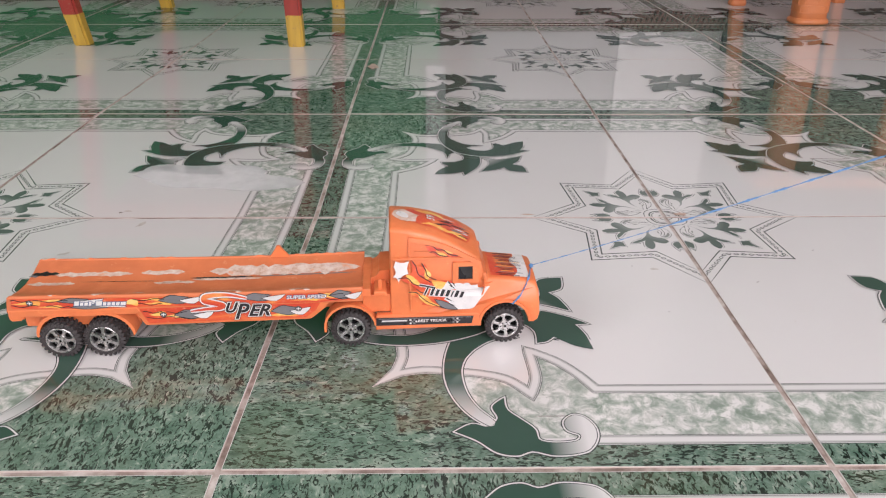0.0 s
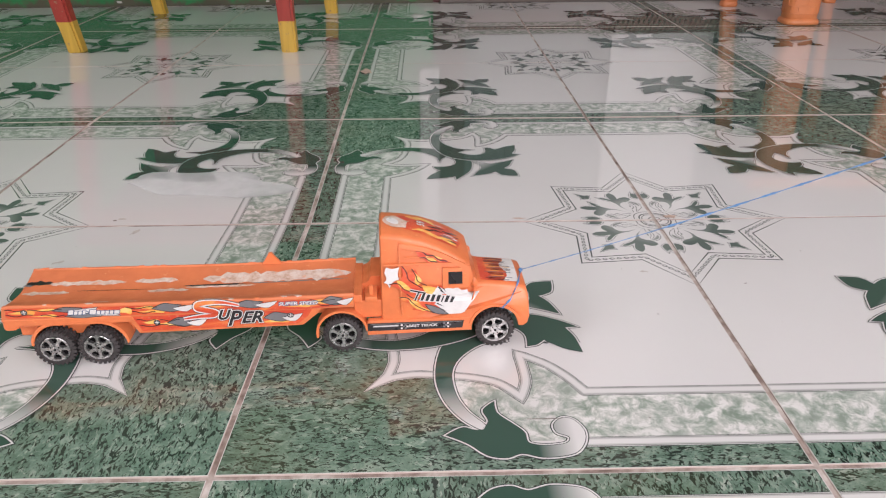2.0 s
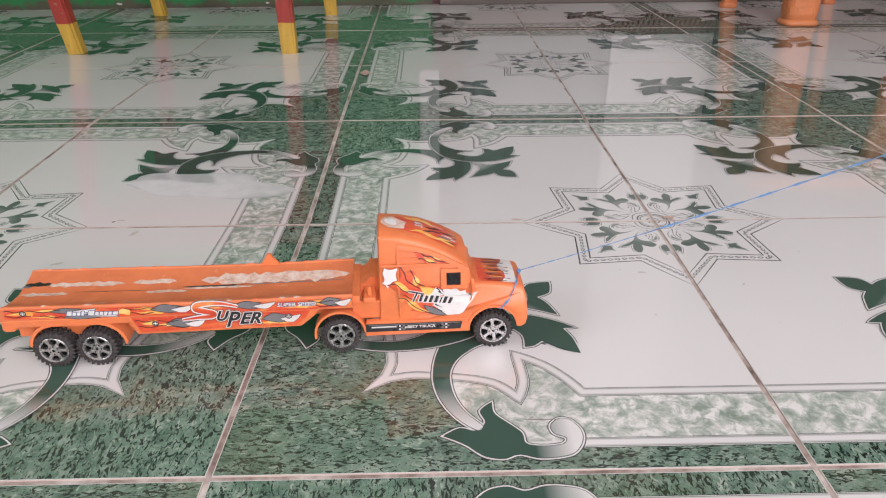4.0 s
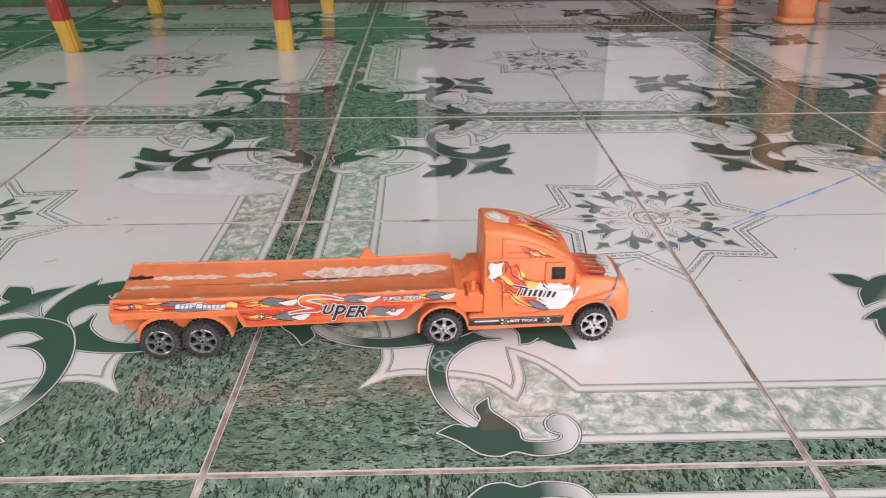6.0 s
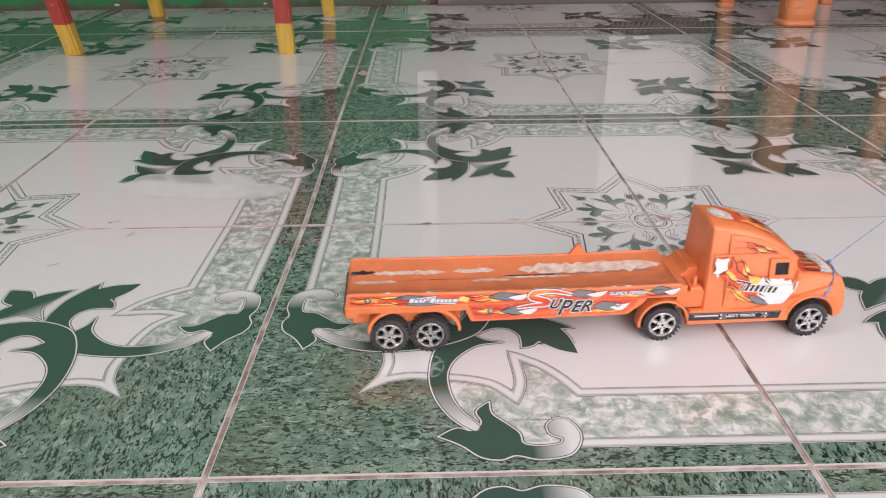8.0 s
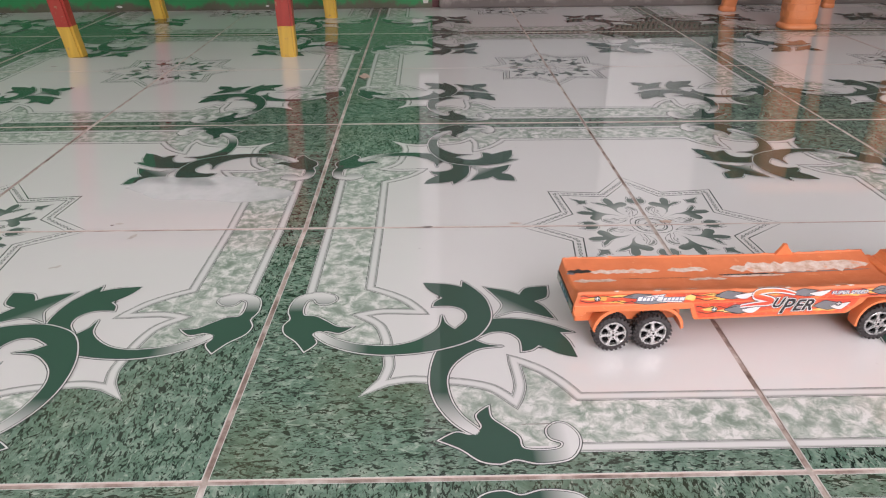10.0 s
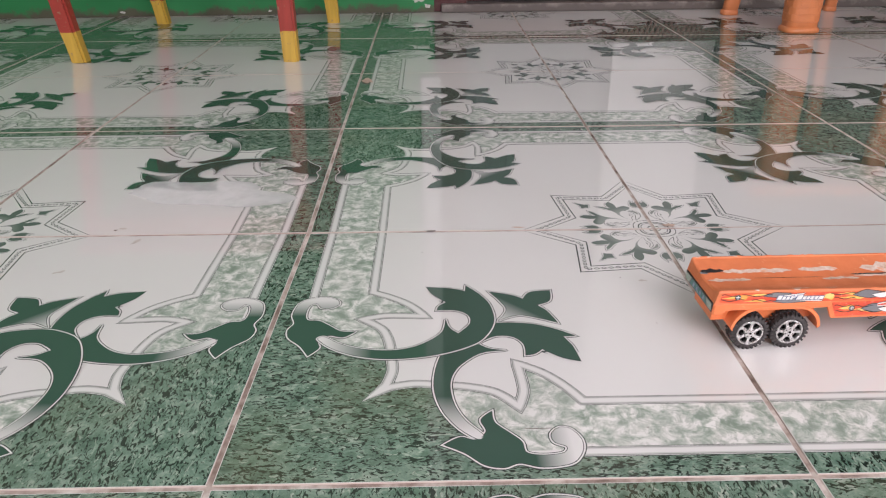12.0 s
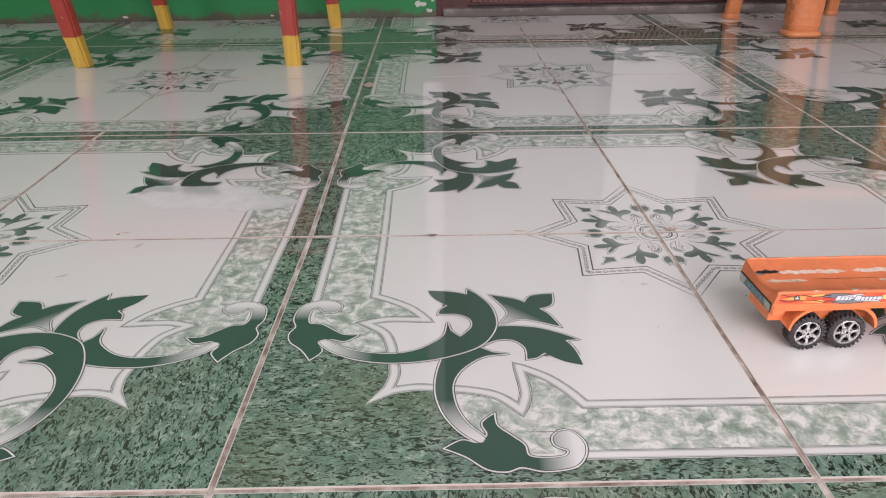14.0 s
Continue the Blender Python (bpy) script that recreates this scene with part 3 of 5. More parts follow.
# ---- the toy truck ----
ORANGE = (0.79, 0.215, 0.076)
M_ORANGE = plastic("orange_toy_plastic", ORANGE, 0.36, (0.90, 0.38, 0.16), 45)
M_ORANGE_DULL = plastic("scuffed_orange_plastic", (0.70, 0.198, 0.076), 0.55, (0.80, 0.36, 0.19), 22)
M_TYRE = plastic("black_rubber", (0.050, 0.044, 0.043), 0.8, (0.21, 0.18, 0.165), 90)
M_RIM = plastic("silver_plastic", (0.60, 0.59, 0.58), 0.25, (0.42, 0.40, 0.39), 150)
M_RIM.node_tree.nodes["Principled BSDF"].inputs["Metallic"].default_value = 0.92
# near-black discs paint the shade inside the rim's openings and bolt holes
M_HOLE = plastic("painted_hole_shade", (0.006, 0.006, 0.006), 0.9)
M_HOLE.node_tree.nodes["Principled BSDF"].inputs["Specular IOR Level"].default_value = 0.1
M_PANE = plastic("dark_window_plastic", (0.035, 0.033, 0.036), 0.22)
M_LENS = plastic("pale_lens", (0.36, 0.40, 0.34), 0.2, (0.05, 0.08, 0.08), 300)
M_STRING = plastic("blue_raffia", (0.10, 0.235, 0.46), 0.4, (0.50, 0.64, 0.82), 300)


def ink(name, c, rough=0.3):
    return plastic("sticker_" + name, c, rough, None, 70)


def flame_ink(name, low, mid, high, sx, sz):
    """Printed fire: soft streaks from red through orange to yellow, with faint scuffs."""
    a = Mat("sticker_" + name, 0.32)
    n = a.noise(a.mapping((sx, 40, sz)), 1.0, 3, 0.5, 0.8)
    c = a.ramp(n, (0.40, low), (0.57, mid), (0.70, high), (0.82, (0.88, 0.66, 0.28)))
    scuff = a.noise(a.mapping((1, 1, 1)), 420.0, 4, 0.7)
    a.base(a.mix(a.math("MULTIPLY", a.ramp(scuff, (0.60, 0.0), (0.72, 1.0)), 0.35), c, (0.80, 0.62, 0.50)))
    return a.m


def torn_ink():
    """Bare, dirty paper left where a sticker was peeled off."""
    a = Mat("sticker_torn", 0.8)
    w = a.mapping()
    c = a.ramp(a.noise(w, 150.0, 5, 0.7), (0.28, (0.40, 0.24, 0.16)), (0.44, (0.60, 0.43, 0.34)), (0.62, (0.70, 0.59, 0.52)))
    a.base(a.mix(a.ramp(a.noise(w, 60.0, 4, 0.6), (0.62, 0.0), (0.70, 0.6)), c, (0.74, 0.26, 0.10)))
    a.bump(a.noise(w, 500.0, 4), 0.5, 0.0006)
    return a.m


STICKER = [flame_ink("red", (0.62, 0.070, 0.035), (0.72, 0.110, 0.042), (0.82, 0.28, 0.08), 34, 110), ink("orange", (0.84, 0.27, 0.075)), flame_ink("yellow", (0.85, 0.36, 0.08), (0.87, 0.55, 0.14), (0.88, 0.64, 0.26), 90, 160), ink("white", (0.76, 0.74, 0.72)), ink("grey", (0.20, 0.20, 0.21)), ink("black", (0.022, 0.020, 0.022)), ink("blue", (0.09, 0.13, 0.24)), torn_ink(), ink("teal", (0.10, 0.22, 0.21), 0.2)]
RED, ORA, YEL, WHI, GRY, BLK, BLU, WORN, TEAL = range(9)
MM = 0.001
MIDY = 33.0


def loft(bm, outline, ys, shape=lambda p: p, mat=0):
    """An outline in x and z, swept across y; ys: (y, inset) slices. Ends are capped."""
    rows = []
    for y, inset in ys:
        ring = grown(outline, -inset) if inset else outline
        rows.append([bm.verts.new(Vector(shape((p.x, y, p.y))) * MM) for p in ring])
    n = len(outline)
    for a, b in zip(rows, rows[1:]):
        for k in range(n):
            bm.faces.new((a[k], a[(k + 1) % n], b[(k + 1) % n], b[k])).material_index = mat
    tris = tessellate_polygon([[Vector((p.x, p.y, 0)) for p in outline]])
    for row in (rows[0], rows[-1]):
        for t in tris:
            bm.faces.new([row[i] for i in t]).material_index = mat
    bmesh.ops.recalc_face_normals(bm, faces=bm.faces[:])
    return bm


def arc(cx, cz, r, a0, a1, n=10):
    return [Vector((cx + r * math.cos(radians(a0 + (a1 - a0) * k / n)), cz + r * math.sin(radians(a0 + (a1 - a0) * k / n)))) for k in range(n + 1)]


def taper(p):
    """The cab leans in above its doors, and its hood narrows to the front."""
    x, y, z = p
    k = max(0.0, min(1.0, (z - 64) / 40))
    w = 1 - 0.26 * k ** 1.2
    if x > 338:
        rise = min(1, max(0, (z - 42) / 10))
        w *= 1 - 0.22 * rise * min(1, (x - 338) / 5) - 0.03 * max(0, (x - 345) / 40) ** 2
    dy = (y - MIDY) * w
    crown = 0.0
    if z > 50 and (z > 62 or x > 340):
        crown = (3.2 if z > 62 else 2.4) * (1 - ((y - MIDY) / 31.5) ** 2)
    return (x, MIDY + dy, z + crown)


def side(level=0.0, y=1.5):
    """Onto the near flank."""
    return lambda x, z: Vector((x, y - 0.22 - level * 0.06, z)) * MM


def cab_side(level=0.0):
    def place(x, z):
        q = taper((x, 1.5, z))
        return Vector((q[0], q[1] - 0.25 - level * 0.07, z)) * MM
    return place


def blob(bm, pts, place, mat, steps=5, edge=None, grow=0.5):
    c = curve(pts, True, steps)
    if edge is not None:
        fill(bm, grown(c, grow), place(0), edge)
        fill(bm, c, place(1), mat)
    else:
        fill(bm, c, place(0), mat)


def flame(x, z, length, h, bend=0.0):
    """A licking flame with its tip towards negative x."""
    return [(x - length, z + bend, 1), (x - length * 0.7, z + h * 0.15 + bend * 0.5), (x - length * 0.45, z + h * 0.5 - bend * 0.3), (x - length * 0.15, z + h * 0.5), (x, z + h * 0.1), (x - length * 0.1, z - h * 0.45), (x - length * 0.38, z - h * 0.2 - bend * 0.3), (x - length * 0.66, z - h * 0.2 + bend * 0.4)]


def lettering(name, text, size, m, mat, parent, shear=0.0, wide=1.0, bold=0.0):
    """Printed words as a thin mesh; x along the flank, z up."""
    data = bpy.data.curves.new(name, "FONT")
    data.body, data.size, data.shear, data.offset = text, size, shear, bold
    data.resolution_u = 3
    temp = bpy.data.objects.new(name, data)
    scene.collection.objects.link(temp)
    dg = bpy.context.evaluated_depsgraph_get()
    me = bpy.data.meshes.new_from_object(temp.evaluated_get(dg))
    bpy.data.objects.remove(temp)
    me.transform(m @ Matrix.Rotation(radians(90), 4, "X") @ Matrix.Diagonal((wide, 1, 1, 1)))
    me.materials.clear()
    me.materials.append(mat)
    ob = new(name, me)
    ob.parent = parent
    return ob


def wheel_meshes():
    r, w, n = 16.3, 13.0, 26
    tyre = bmesh.new()
    prof = [(11.5, -5.4), (12.2, -6.5), (13.6, -6.3), (14.9, -5.2), (15.2, 0), (14.9, 5.2), (13.6, 6.3), (12.2, 6.5), (11.5, 5.4)]
    seg = 40
    rows = [[tyre.verts.new(Vector((pr * math.cos(a), py, pr * math.sin(a))) * MM) for pr, py in prof] for a in np.linspace(0, 2 * math.pi, seg, endpoint=False)]
    for k in range(seg):
        a, b = rows[k], rows[(k + 1) % seg]
        for j in range(len(prof) - 1):
            tyre.faces.new((a[j], b[j], b[j + 1], a[j + 1]))
    for k in range(n):
        for s in (-1, 1):
            a = 2 * math.pi * (k + (0.25 if s > 0 else 0)) / n
            made = bmesh.ops.create_cube(tyre, size=1.0)["verts"]
            m = Matrix.Rotation(-a, 4, "Y") @ pose(14.6 * MM, s * 3.6 * MM, 0, 18 * s, 0, 0)
            for v in made:
                low = 0.8 if v.co.x > 0 else 1.0
                v.co = m @ (Vector((v.co.x * 3.5, v.co.y * 6.2 * low, v.co.z * 2.3 * low)) * MM)
    bmesh.ops.recalc_face_normals(tyre, faces=tyre.faces[:])
    rim = bmesh.new()
    around = np.linspace(0, 2 * math.pi, 36, endpoint=False)
    turned = [[rim.verts.new(Vector((pr * math.cos(a), py, pr * math.sin(a))) * MM) for a in around] for pr, py in ((11.6, -5.2), (11.5, -6.2), (11.2, -6.5), (10.3, -6.5), (9.9, -5.9), (9.7, -3.4))]
    for a, b in zip(turned, turned[1:]):
        for j in range(36):
            rim.faces.new((a[j], a[(j + 1) % 36], b[(j + 1) % 36], b[j]))
    fill(rim, [Vector((11.2 * math.cos(a), 11.2 * math.sin(a))) for a in np.linspace(0, 2 * math.pi, 30, endpoint=False)], lambda x, z: Vector((x, -2.4, z)) * MM, 1)
    for k in range(6):
        a = radians(60 * k)
        spoke = [(3.0, -1.5), (4.8, -1.4), (7.0, -1.15), (8.6, -1.25), (9.5, -2.0), (10.1, -3.2), (10.1, 3.2), (9.5, 2.0), (8.6, 1.25), (7.0, 1.15), (4.8, 1.4), (3.0, 1.5)]
        ca, sa = math.cos(a), math.sin(a)
        top = [rim.verts.new(Vector((x * ca - z * sa, -5.9 + (0.3 if x < 4 else 0), x * sa + z * ca)) * MM) for x, z in spoke]
        low = [rim.verts.new(Vector((x * ca - z * sa, -3.0, x * sa + z * ca)) * MM) for x, z in spoke]
        rim.faces.new(top)
        for j in range(len(spoke)):
            q = (j + 1) % len(spoke)
            rim.faces.new((top[j], top[q], low[q], low[j]))
    bmesh.ops.create_cone(rim, cap_ends=True, segments=20, radius1=5.2 * MM, radius2=4.8 * MM, depth=1.6 * MM, matrix=Matrix.Translation((0, -5.6 * MM, 0)) @ Matrix.Rotation(radians(90), 4, "X"))
    for k in range(6):
        a = radians(60 * k + 30)
        made = bmesh.ops.create_cone(rim, cap_ends=True, segments=8, radius1=0.55 * MM, radius2=0.55 * MM, depth=0.4 * MM, matrix=Matrix.Translation(Vector((3.6 * math.cos(a), -6.5, 3.6 * math.sin(a))) * MM) @ Matrix.Rotation(radians(90), 4, "X"))
        for f in {f for v in made["verts"] for f in v.link_faces}:
            f.material_index = 1
    bmesh.ops.create_cone(rim, cap_ends=True, segments=16, radius1=2.2 * MM, radius2=1.9 * MM, depth=0.7 * MM, matrix=Matrix.Translation((0, -6.6 * MM, 0)) @ Matrix.Rotation(radians(90), 4, "X"))
    made = bmesh.ops.create_cone(rim, cap_ends=True, segments=12, radius1=1.2 * MM, radius2=1.0 * MM, depth=0.5 * MM, matrix=Matrix.Translation((0, -6.85 * MM, 0)) @ Matrix.Rotation(radians(90), 4, "X"))
    for f in {f for v in made["verts"] for f in v.link_faces}:
        f.material_index = 1
    bmesh.ops.recalc_face_normals(rim, faces=rim.faces[:])
    return mesh_of(shade(tyre, 40), "tyre", M_TYRE), mesh_of(shade(rim, 30), "rim", [M_RIM, M_HOLE])


WHEELS = []
AXLES = (0.0, 34.0, 230.0, 356.5)


def toy_truck():
    truck = thing("toy_truck", "orange plastic toy truck with flatbed and flame stickers", "toy truck")
    V = lambda *ps: [Vector(p) for p in ps]

    # flatbed: a long shallow trough with a raised rim
    bm = bmesh.new()
    cross = [(1.5, 43.5), (1.5, 55.3), (2.4, 56.6), (4.0, 56.6), (5.2, 55.8), (18, 52.6), (33, 51.2), (48, 53.0), (61.6, 56.4), (62.6, 57.4), (64.0, 57.2), (64.5, 56.0), (64.5, 43.5)]
    stations = [(-35.2, -0.8), (-31, 0.2), (10, -0.4), (62, -1.2), (115, -1.9), (165, -2.1), (205, -1.6), (241, -0.9)]
    rows = []
    for k, (x, dz) in enumerate(stations):
        rows.append([bm.verts.new(Vector((x + (2.6 if k == 0 and z > 50 else 0), y, z + (dz if z > 50 else 0))) * MM) for y, z in cross])
    n = len(cross)
    for a, b in zip(rows, rows[1:]):
        for k in range(n):
            bm.faces.new((a[k], b[k], b[(k + 1) % n], a[(k + 1) % n]))
    for row in (rows[0], rows[-1]):
        bm.faces.new(row)
    bmesh.ops.remove_doubles(bm, verts=bm.verts[:], dist=1e-6)
    bmesh.ops.recalc_face_normals(bm, faces=bm.faces[:])
    bed = part("flatbed", shade(bm, 30), M_ORANGE_DULL, truck, "scuffed orange trough with torn stickers")
    # underside frame
    bm = bmesh.new()
    box(bm, 0.055, 0.245, 0.016, 0.050, 0.030, 0.0434, 0.001)
    box(bm, -0.030, 0.060, 0.014, 0.052, 0.022, 0.0434, 0.001)
    part("chassis", bm, M_ORANGE, truck)
    # side skirts, near and far
    for y0, y1 in ((1.6, 4.0), (62.0, 64.4)):
        bm = bmesh.new()
        loft(bm, V((60, 43.4), (61.5, 42), (67.5, 28), (69, 27.2), (196, 28.2), (199, 28.6), (211, 38.5), (214, 43.4)), [(y0, 0.4), (y0 + 0.4, 0), (y1, 0)])
        part("side_skirt", shade(bm, 30), M_ORANGE, truck)
        # double mudguard over the rear wheels
        bm = bmesh.new()
        outer = arc(3, 20, 20.5, 178, 92, 9) + arc(39, 20, 20.5, 88, 2, 9)
        inner = [Vector((p.x + (0 if 0 < p.x < 42 else (2.0 if p.x < 0 else -2.0)), p.y - 2.0)) for p in outer]
        loft(bm, outer + inner[::-1], [(0.6, 0), (32.0, 0)] if y0 < 30 else [(34.0, 0), (65.2, 0)])
        part("mudguard", shade(bm, 30), M_ORANGE, truck)
        bm = bmesh.new()
        outer = arc(230, 19, 21.5, 190, 4, 16)
        inner = arc(230, 19, 19.6, 190, 4, 16)
        loft(bm, outer + inner[::-1], [(y0 - 1.0, 0.0), (y0 + 10 if y0 < 30 else y1 + 0.8, 0)] if y0 < 30 else [(y0 - 8, 0), (y1 + 0.8, 0)])
        part("mudguard", shade(bm, 30), M_ORANGE, truck)
    # ledge under the rim, stepped at the tail
    for y0, y1 in ((0.9, 4.2), (61.8, 65.1)):
        bm = bmesh.new()
        loft(bm, V((-34.2, 44.6), (-34.5, 36.4), (-33.0, 35.0), (-26, 35.2), (-25.2, 36.2), (-24.4, 38.6), (62, 38.4), (66, 40.5), (64, 44.2)), [(y0, 0.5), (y0 + 0.5, 0), (y1, 0)])
        part("bed_ledge", shade(bm, 30), M_ORANGE, truck)
    # tail with lamps
    bm = bmesh.new()
    loft(bm, V((-35.0, 43.6), (-35.4, 37), (-34.0, 35.2), (-30, 35.4), (-24, 36), (-24, 43.2)), [(1.6, 0.6), (2.4, 0), (63.6, 0), (64.4, 0.6)])
    tail = part("tail_board", shade(bm, 30), M_ORANGE, truck)
    across = lambda lift: (lambda y, z: Vector((-35.8 - lift, y, z)) * MM)
    bm = bmesh.new()
    box(bm, -0.0360, -0.0342, 0.0030, 0.0630, 0.0368, 0.0452, 0.0006)
    part("lamp_panel", bm, STICKER[BLK], tail, "black lamp panel")
    for flip in (False, True):
        bm = bmesh.new()
        m = (lambda y: 66 - y) if flip else (lambda y: y)
        fill(bm, V(*[(m(y), z) for y, z in ((3.8, 37.6), (12, 37.6), (16.5, 44.4), (3.8, 44.4))]), across(0.30), 0)
        part("tail_lamp", bm, M_LENS, tail, "pale tail lamp lens")
    bm = bmesh.new()
    fill(bm, V((14, 37.8), (52, 37.8), (48, 44.2), (18, 44.2)), across(0.30), 0)
    part("tail_lamp", bm, STICKER[TEAL], tail, "dark glossy tail lamp strip")
    # blue bars painted as glints across the dark lamp strip
    bm = bmesh.new()
    for y in (20, 27, 35, 42):
        fill(bm, V((y, 38.4), (y + 3.4, 38.6), (y + 1.6, 43.4), (y - 0.6, 42.2)), across(0.40), 0)
    part("lamp_glint", bm, STICKER[BLU], tail)
    # fins on the far rim
    for x in (168.0,):
        bm = bmesh.new()
        loft(bm, V((x - 8, 54.5), (x - 3, 62), (x - 1.5, 65), (x + 1.5, 65), (x + 3, 62), (x + 9, 54.5)), [(60.5, 0.3), (61, 0), (63.6, 0), (64.1, 0.3)])
        part("stake_fin", shade(bm, 30), M_ORANGE, truck)
    # coupling between bed and cab
    bm = bmesh.new()
    box(bm, 0.2405, 0.2660, 0.006, 0.060, 0.030, 0.0465, 0.0012)
    box(bm, 0.2405, 0.2475, 0.0035, 0.060, 0.0460, 0.0530, 0.001)
    loft(bm, V((245.5, 46.2), (245.5, 52.0), (248.5, 52.4), (251.2, 53.6), (253.2, 55.8), (254.4, 58.6), (263, 59.0), (263, 46.2)), [(24, 0.4), (24.6, 0), (58, 0), (58.6, 0.4)])
    box(bm, 0.2500, 0.2600, 0.0035, 0.0236, 0.0460, 0.0505, 0.001)
    box(bm, 0.2535, 0.2565, 0.0080, 0.0110, 0.0500, 0.0585, 0.0008)
    part("coupling", bm, M_ORANGE, truck)

    # cab
    arch = arc(356.5, 18.5, 20.3, 186, -4, 18)
    outline = V((262.5, 17.5), (263.5, 104 - 3.0), (265, 102.6), (280, 101.2), (297, 97.2), (310, 92.0), (322, 85.5), (331, 79.5), (335.5, 75.5), (338.0, 66.0), (342.5, 57.2), (348, 56.4), (364, 54.6), (378, 52.6), (382.6, 50.6), (384.4, 45), (385.2, 36), (386.0, 26), (384.5, 19.5), (381.0, 17.0)) + arch[::-1] + V((330, 16.6),)
    bm = bmesh.new()
    loft(bm, outline, [(1.5, 2.2), (1.9, 1.1), (3.2, 0.3), (5.5, 0), (12, 0), (22, 0), (33, 0), (44, 0), (54, 0), (60.5, 0), (62.8, 0.3), (64.1, 1.1), (64.5, 2.2)], taper)
    cab = part("cab", shade(bm, 32), M_ORANGE, truck, "glossy orange cab with hood")
    # raised front wheel arch lips and running boards
    for y0, y1 in ((0.6, 6.0), (60, 65.4)):
        bm = bmesh.new()
        outer = arc(356.5, 18.5, 22.0, 184, 4, 16)
        inner = arc(356.5, 18.5, 19.8, 184, 4, 16)
        loft(bm, outer + inner[::-1], [(y0, 0), (y1, 0)])
        part("wheel_lip", shade(bm, 30), M_ORANGE, cab)
        bm = bmesh.new()
        loft(bm, V((250.5, 16), (335, 16.8), (335.5, 27.0), (337, 29), (252, 29.5), (250.5, 27)), [(y0, 0.5), (y0 + 0.5, 0), (y1, 0)])
        part("running_board", shade(bm, 30), M_ORANGE, cab)
    # roof ridge line, door seams and window surround
    def strip(name, pts, width, proud, label=""):
        bm = bmesh.new()
        q = curve(pts, False, 4)
        rows = []
        for k, p in enumerate(q):
            a, b = q[max(0, k - 1)], q[min(len(q) - 1, k + 1)]
            t = (b - a).normalized()
            nrm = Vector((-t.y, t.x)) * width / 2
            ring = []
            for off, lift in ((-1, -0.4), (-0.8, proud), (0.8, proud), (1, -0.4)):
                pt = p + nrm * off
                w = taper((pt.x, 1.5, pt.y))
                ring.append(bm.verts.new(Vector((w[0], w[1] - lift, pt.y)) * MM))
            rows.append(ring)
        for a, b in zip(rows, rows[1:]):
            for k in range(3):
                bm.faces.new((a[k], b[k], b[k + 1], a[k + 1]))
        bmesh.ops.recalc_face_normals(bm, faces=bm.faces[:])
        for f in bm.faces:
            if f.normal.y > 0.3:
                f.normal_flip()
        return part(name, shade(bm, 50), M_ORANGE, cab, label)

    strip("roof_moulding", [(279, 94.5), (297, 91.2), (312, 85.8), (326, 78.6), (335, 74.0)], 4.4, 1.3)
    strip("side_moulding", [(266, 79.0), (290, 79.2), (312, 79.0), (334, 77.5)], 1.6, 0.7)
    strip("door_seam", [(279.5, 33, 1), (279.0, 60), (278.5, 96)], 1.2, 0.5)
    strip("door_seam", [(337.5, 66, 1), (339.0, 52), (333, 38)], 1.2, 0.5)
    strip("sleeper_panel", [(283, 84.5, 1), (306, 84.0, 1), (312, 80.5)], 1.2, 0.5)
    bm = bmesh.new()
    for a, b, c, d in ((313.0, 317.6, 58.0, 75.5), (329.0, 334.0, 58.0, 75.5), (317.6, 329.0, 58.0, 61.2), (317.6, 329.0, 72.2, 75.5)):
        lo, hi = taper(((a + b) / 2, 1.5, c))[1], taper(((a + b) / 2, 1.5, d))[1]
        made = bmesh.ops.create_cube(bm, size=1.0)["verts"]
        for v in made:
            z = c if v.co.z < 0 else d
            yb = lo if v.co.z < 0 else hi
            v.co = Vector((a if v.co.x < 0 else b, yb + (-1.1 if v.co.y < 0 else 1.0), z)) * MM
    frame_part = part("window_frame", bm, M_ORANGE, cab)
    bm = bmesh.new()
    q0, q1 = taper((324, 1.5, 60))[1], taper((324, 1.5, 73))[1]
    vs = [bm.verts.new(Vector(p) * MM) for p in ((317.5, q0 - 0.25, 61), (329.1, q0 - 0.25, 61), (329.1, q1 - 0.25, 72.4), (317.5, q1 - 0.25, 72.4))]
    f = bm.faces.new(vs)
    made = bmesh.ops.solidify(bm, geom=[f], thickness=0.0006)
    bmesh.ops.recalc_face_normals(bm, faces=bm.faces[:])
    part("window_pane", bm, M_PANE, frame_part, "dark side window")
    # rounded mirror at the foot of the windscreen pillar
    for y in (2.2, 63.8):
        bm = bmesh.new()
        bmesh.ops.create_uvsphere(bm, u_segments=14, v_segments=10, radius=1.0, matrix=Matrix.Translation(Vector((338.6, y + (2.2 if y < 30 else -2.2), 60.5)) * MM) @ Matrix.Diagonal((0.0028, 0.0026, 0.0046, 1)))
        part("side_mirror", shade(bm, 60), M_ORANGE, cab)
    # bumper and headlights
    for y in (12, 54):
        bm = bmesh.new()
        bmesh.ops.create_uvsphere(bm, u_segments=14, v_segments=8, radius=1.0, matrix=Matrix.Translation(Vector((384.2, y, 40)) * MM) @ Matrix.Diagonal((0.002, 0.006, 0.005, 1)))
        part("headlight", shade(bm, 60), M_RIM, cab, "silver headlight")

    # wheels on both sides
    tyre, rim = wheel_meshes()
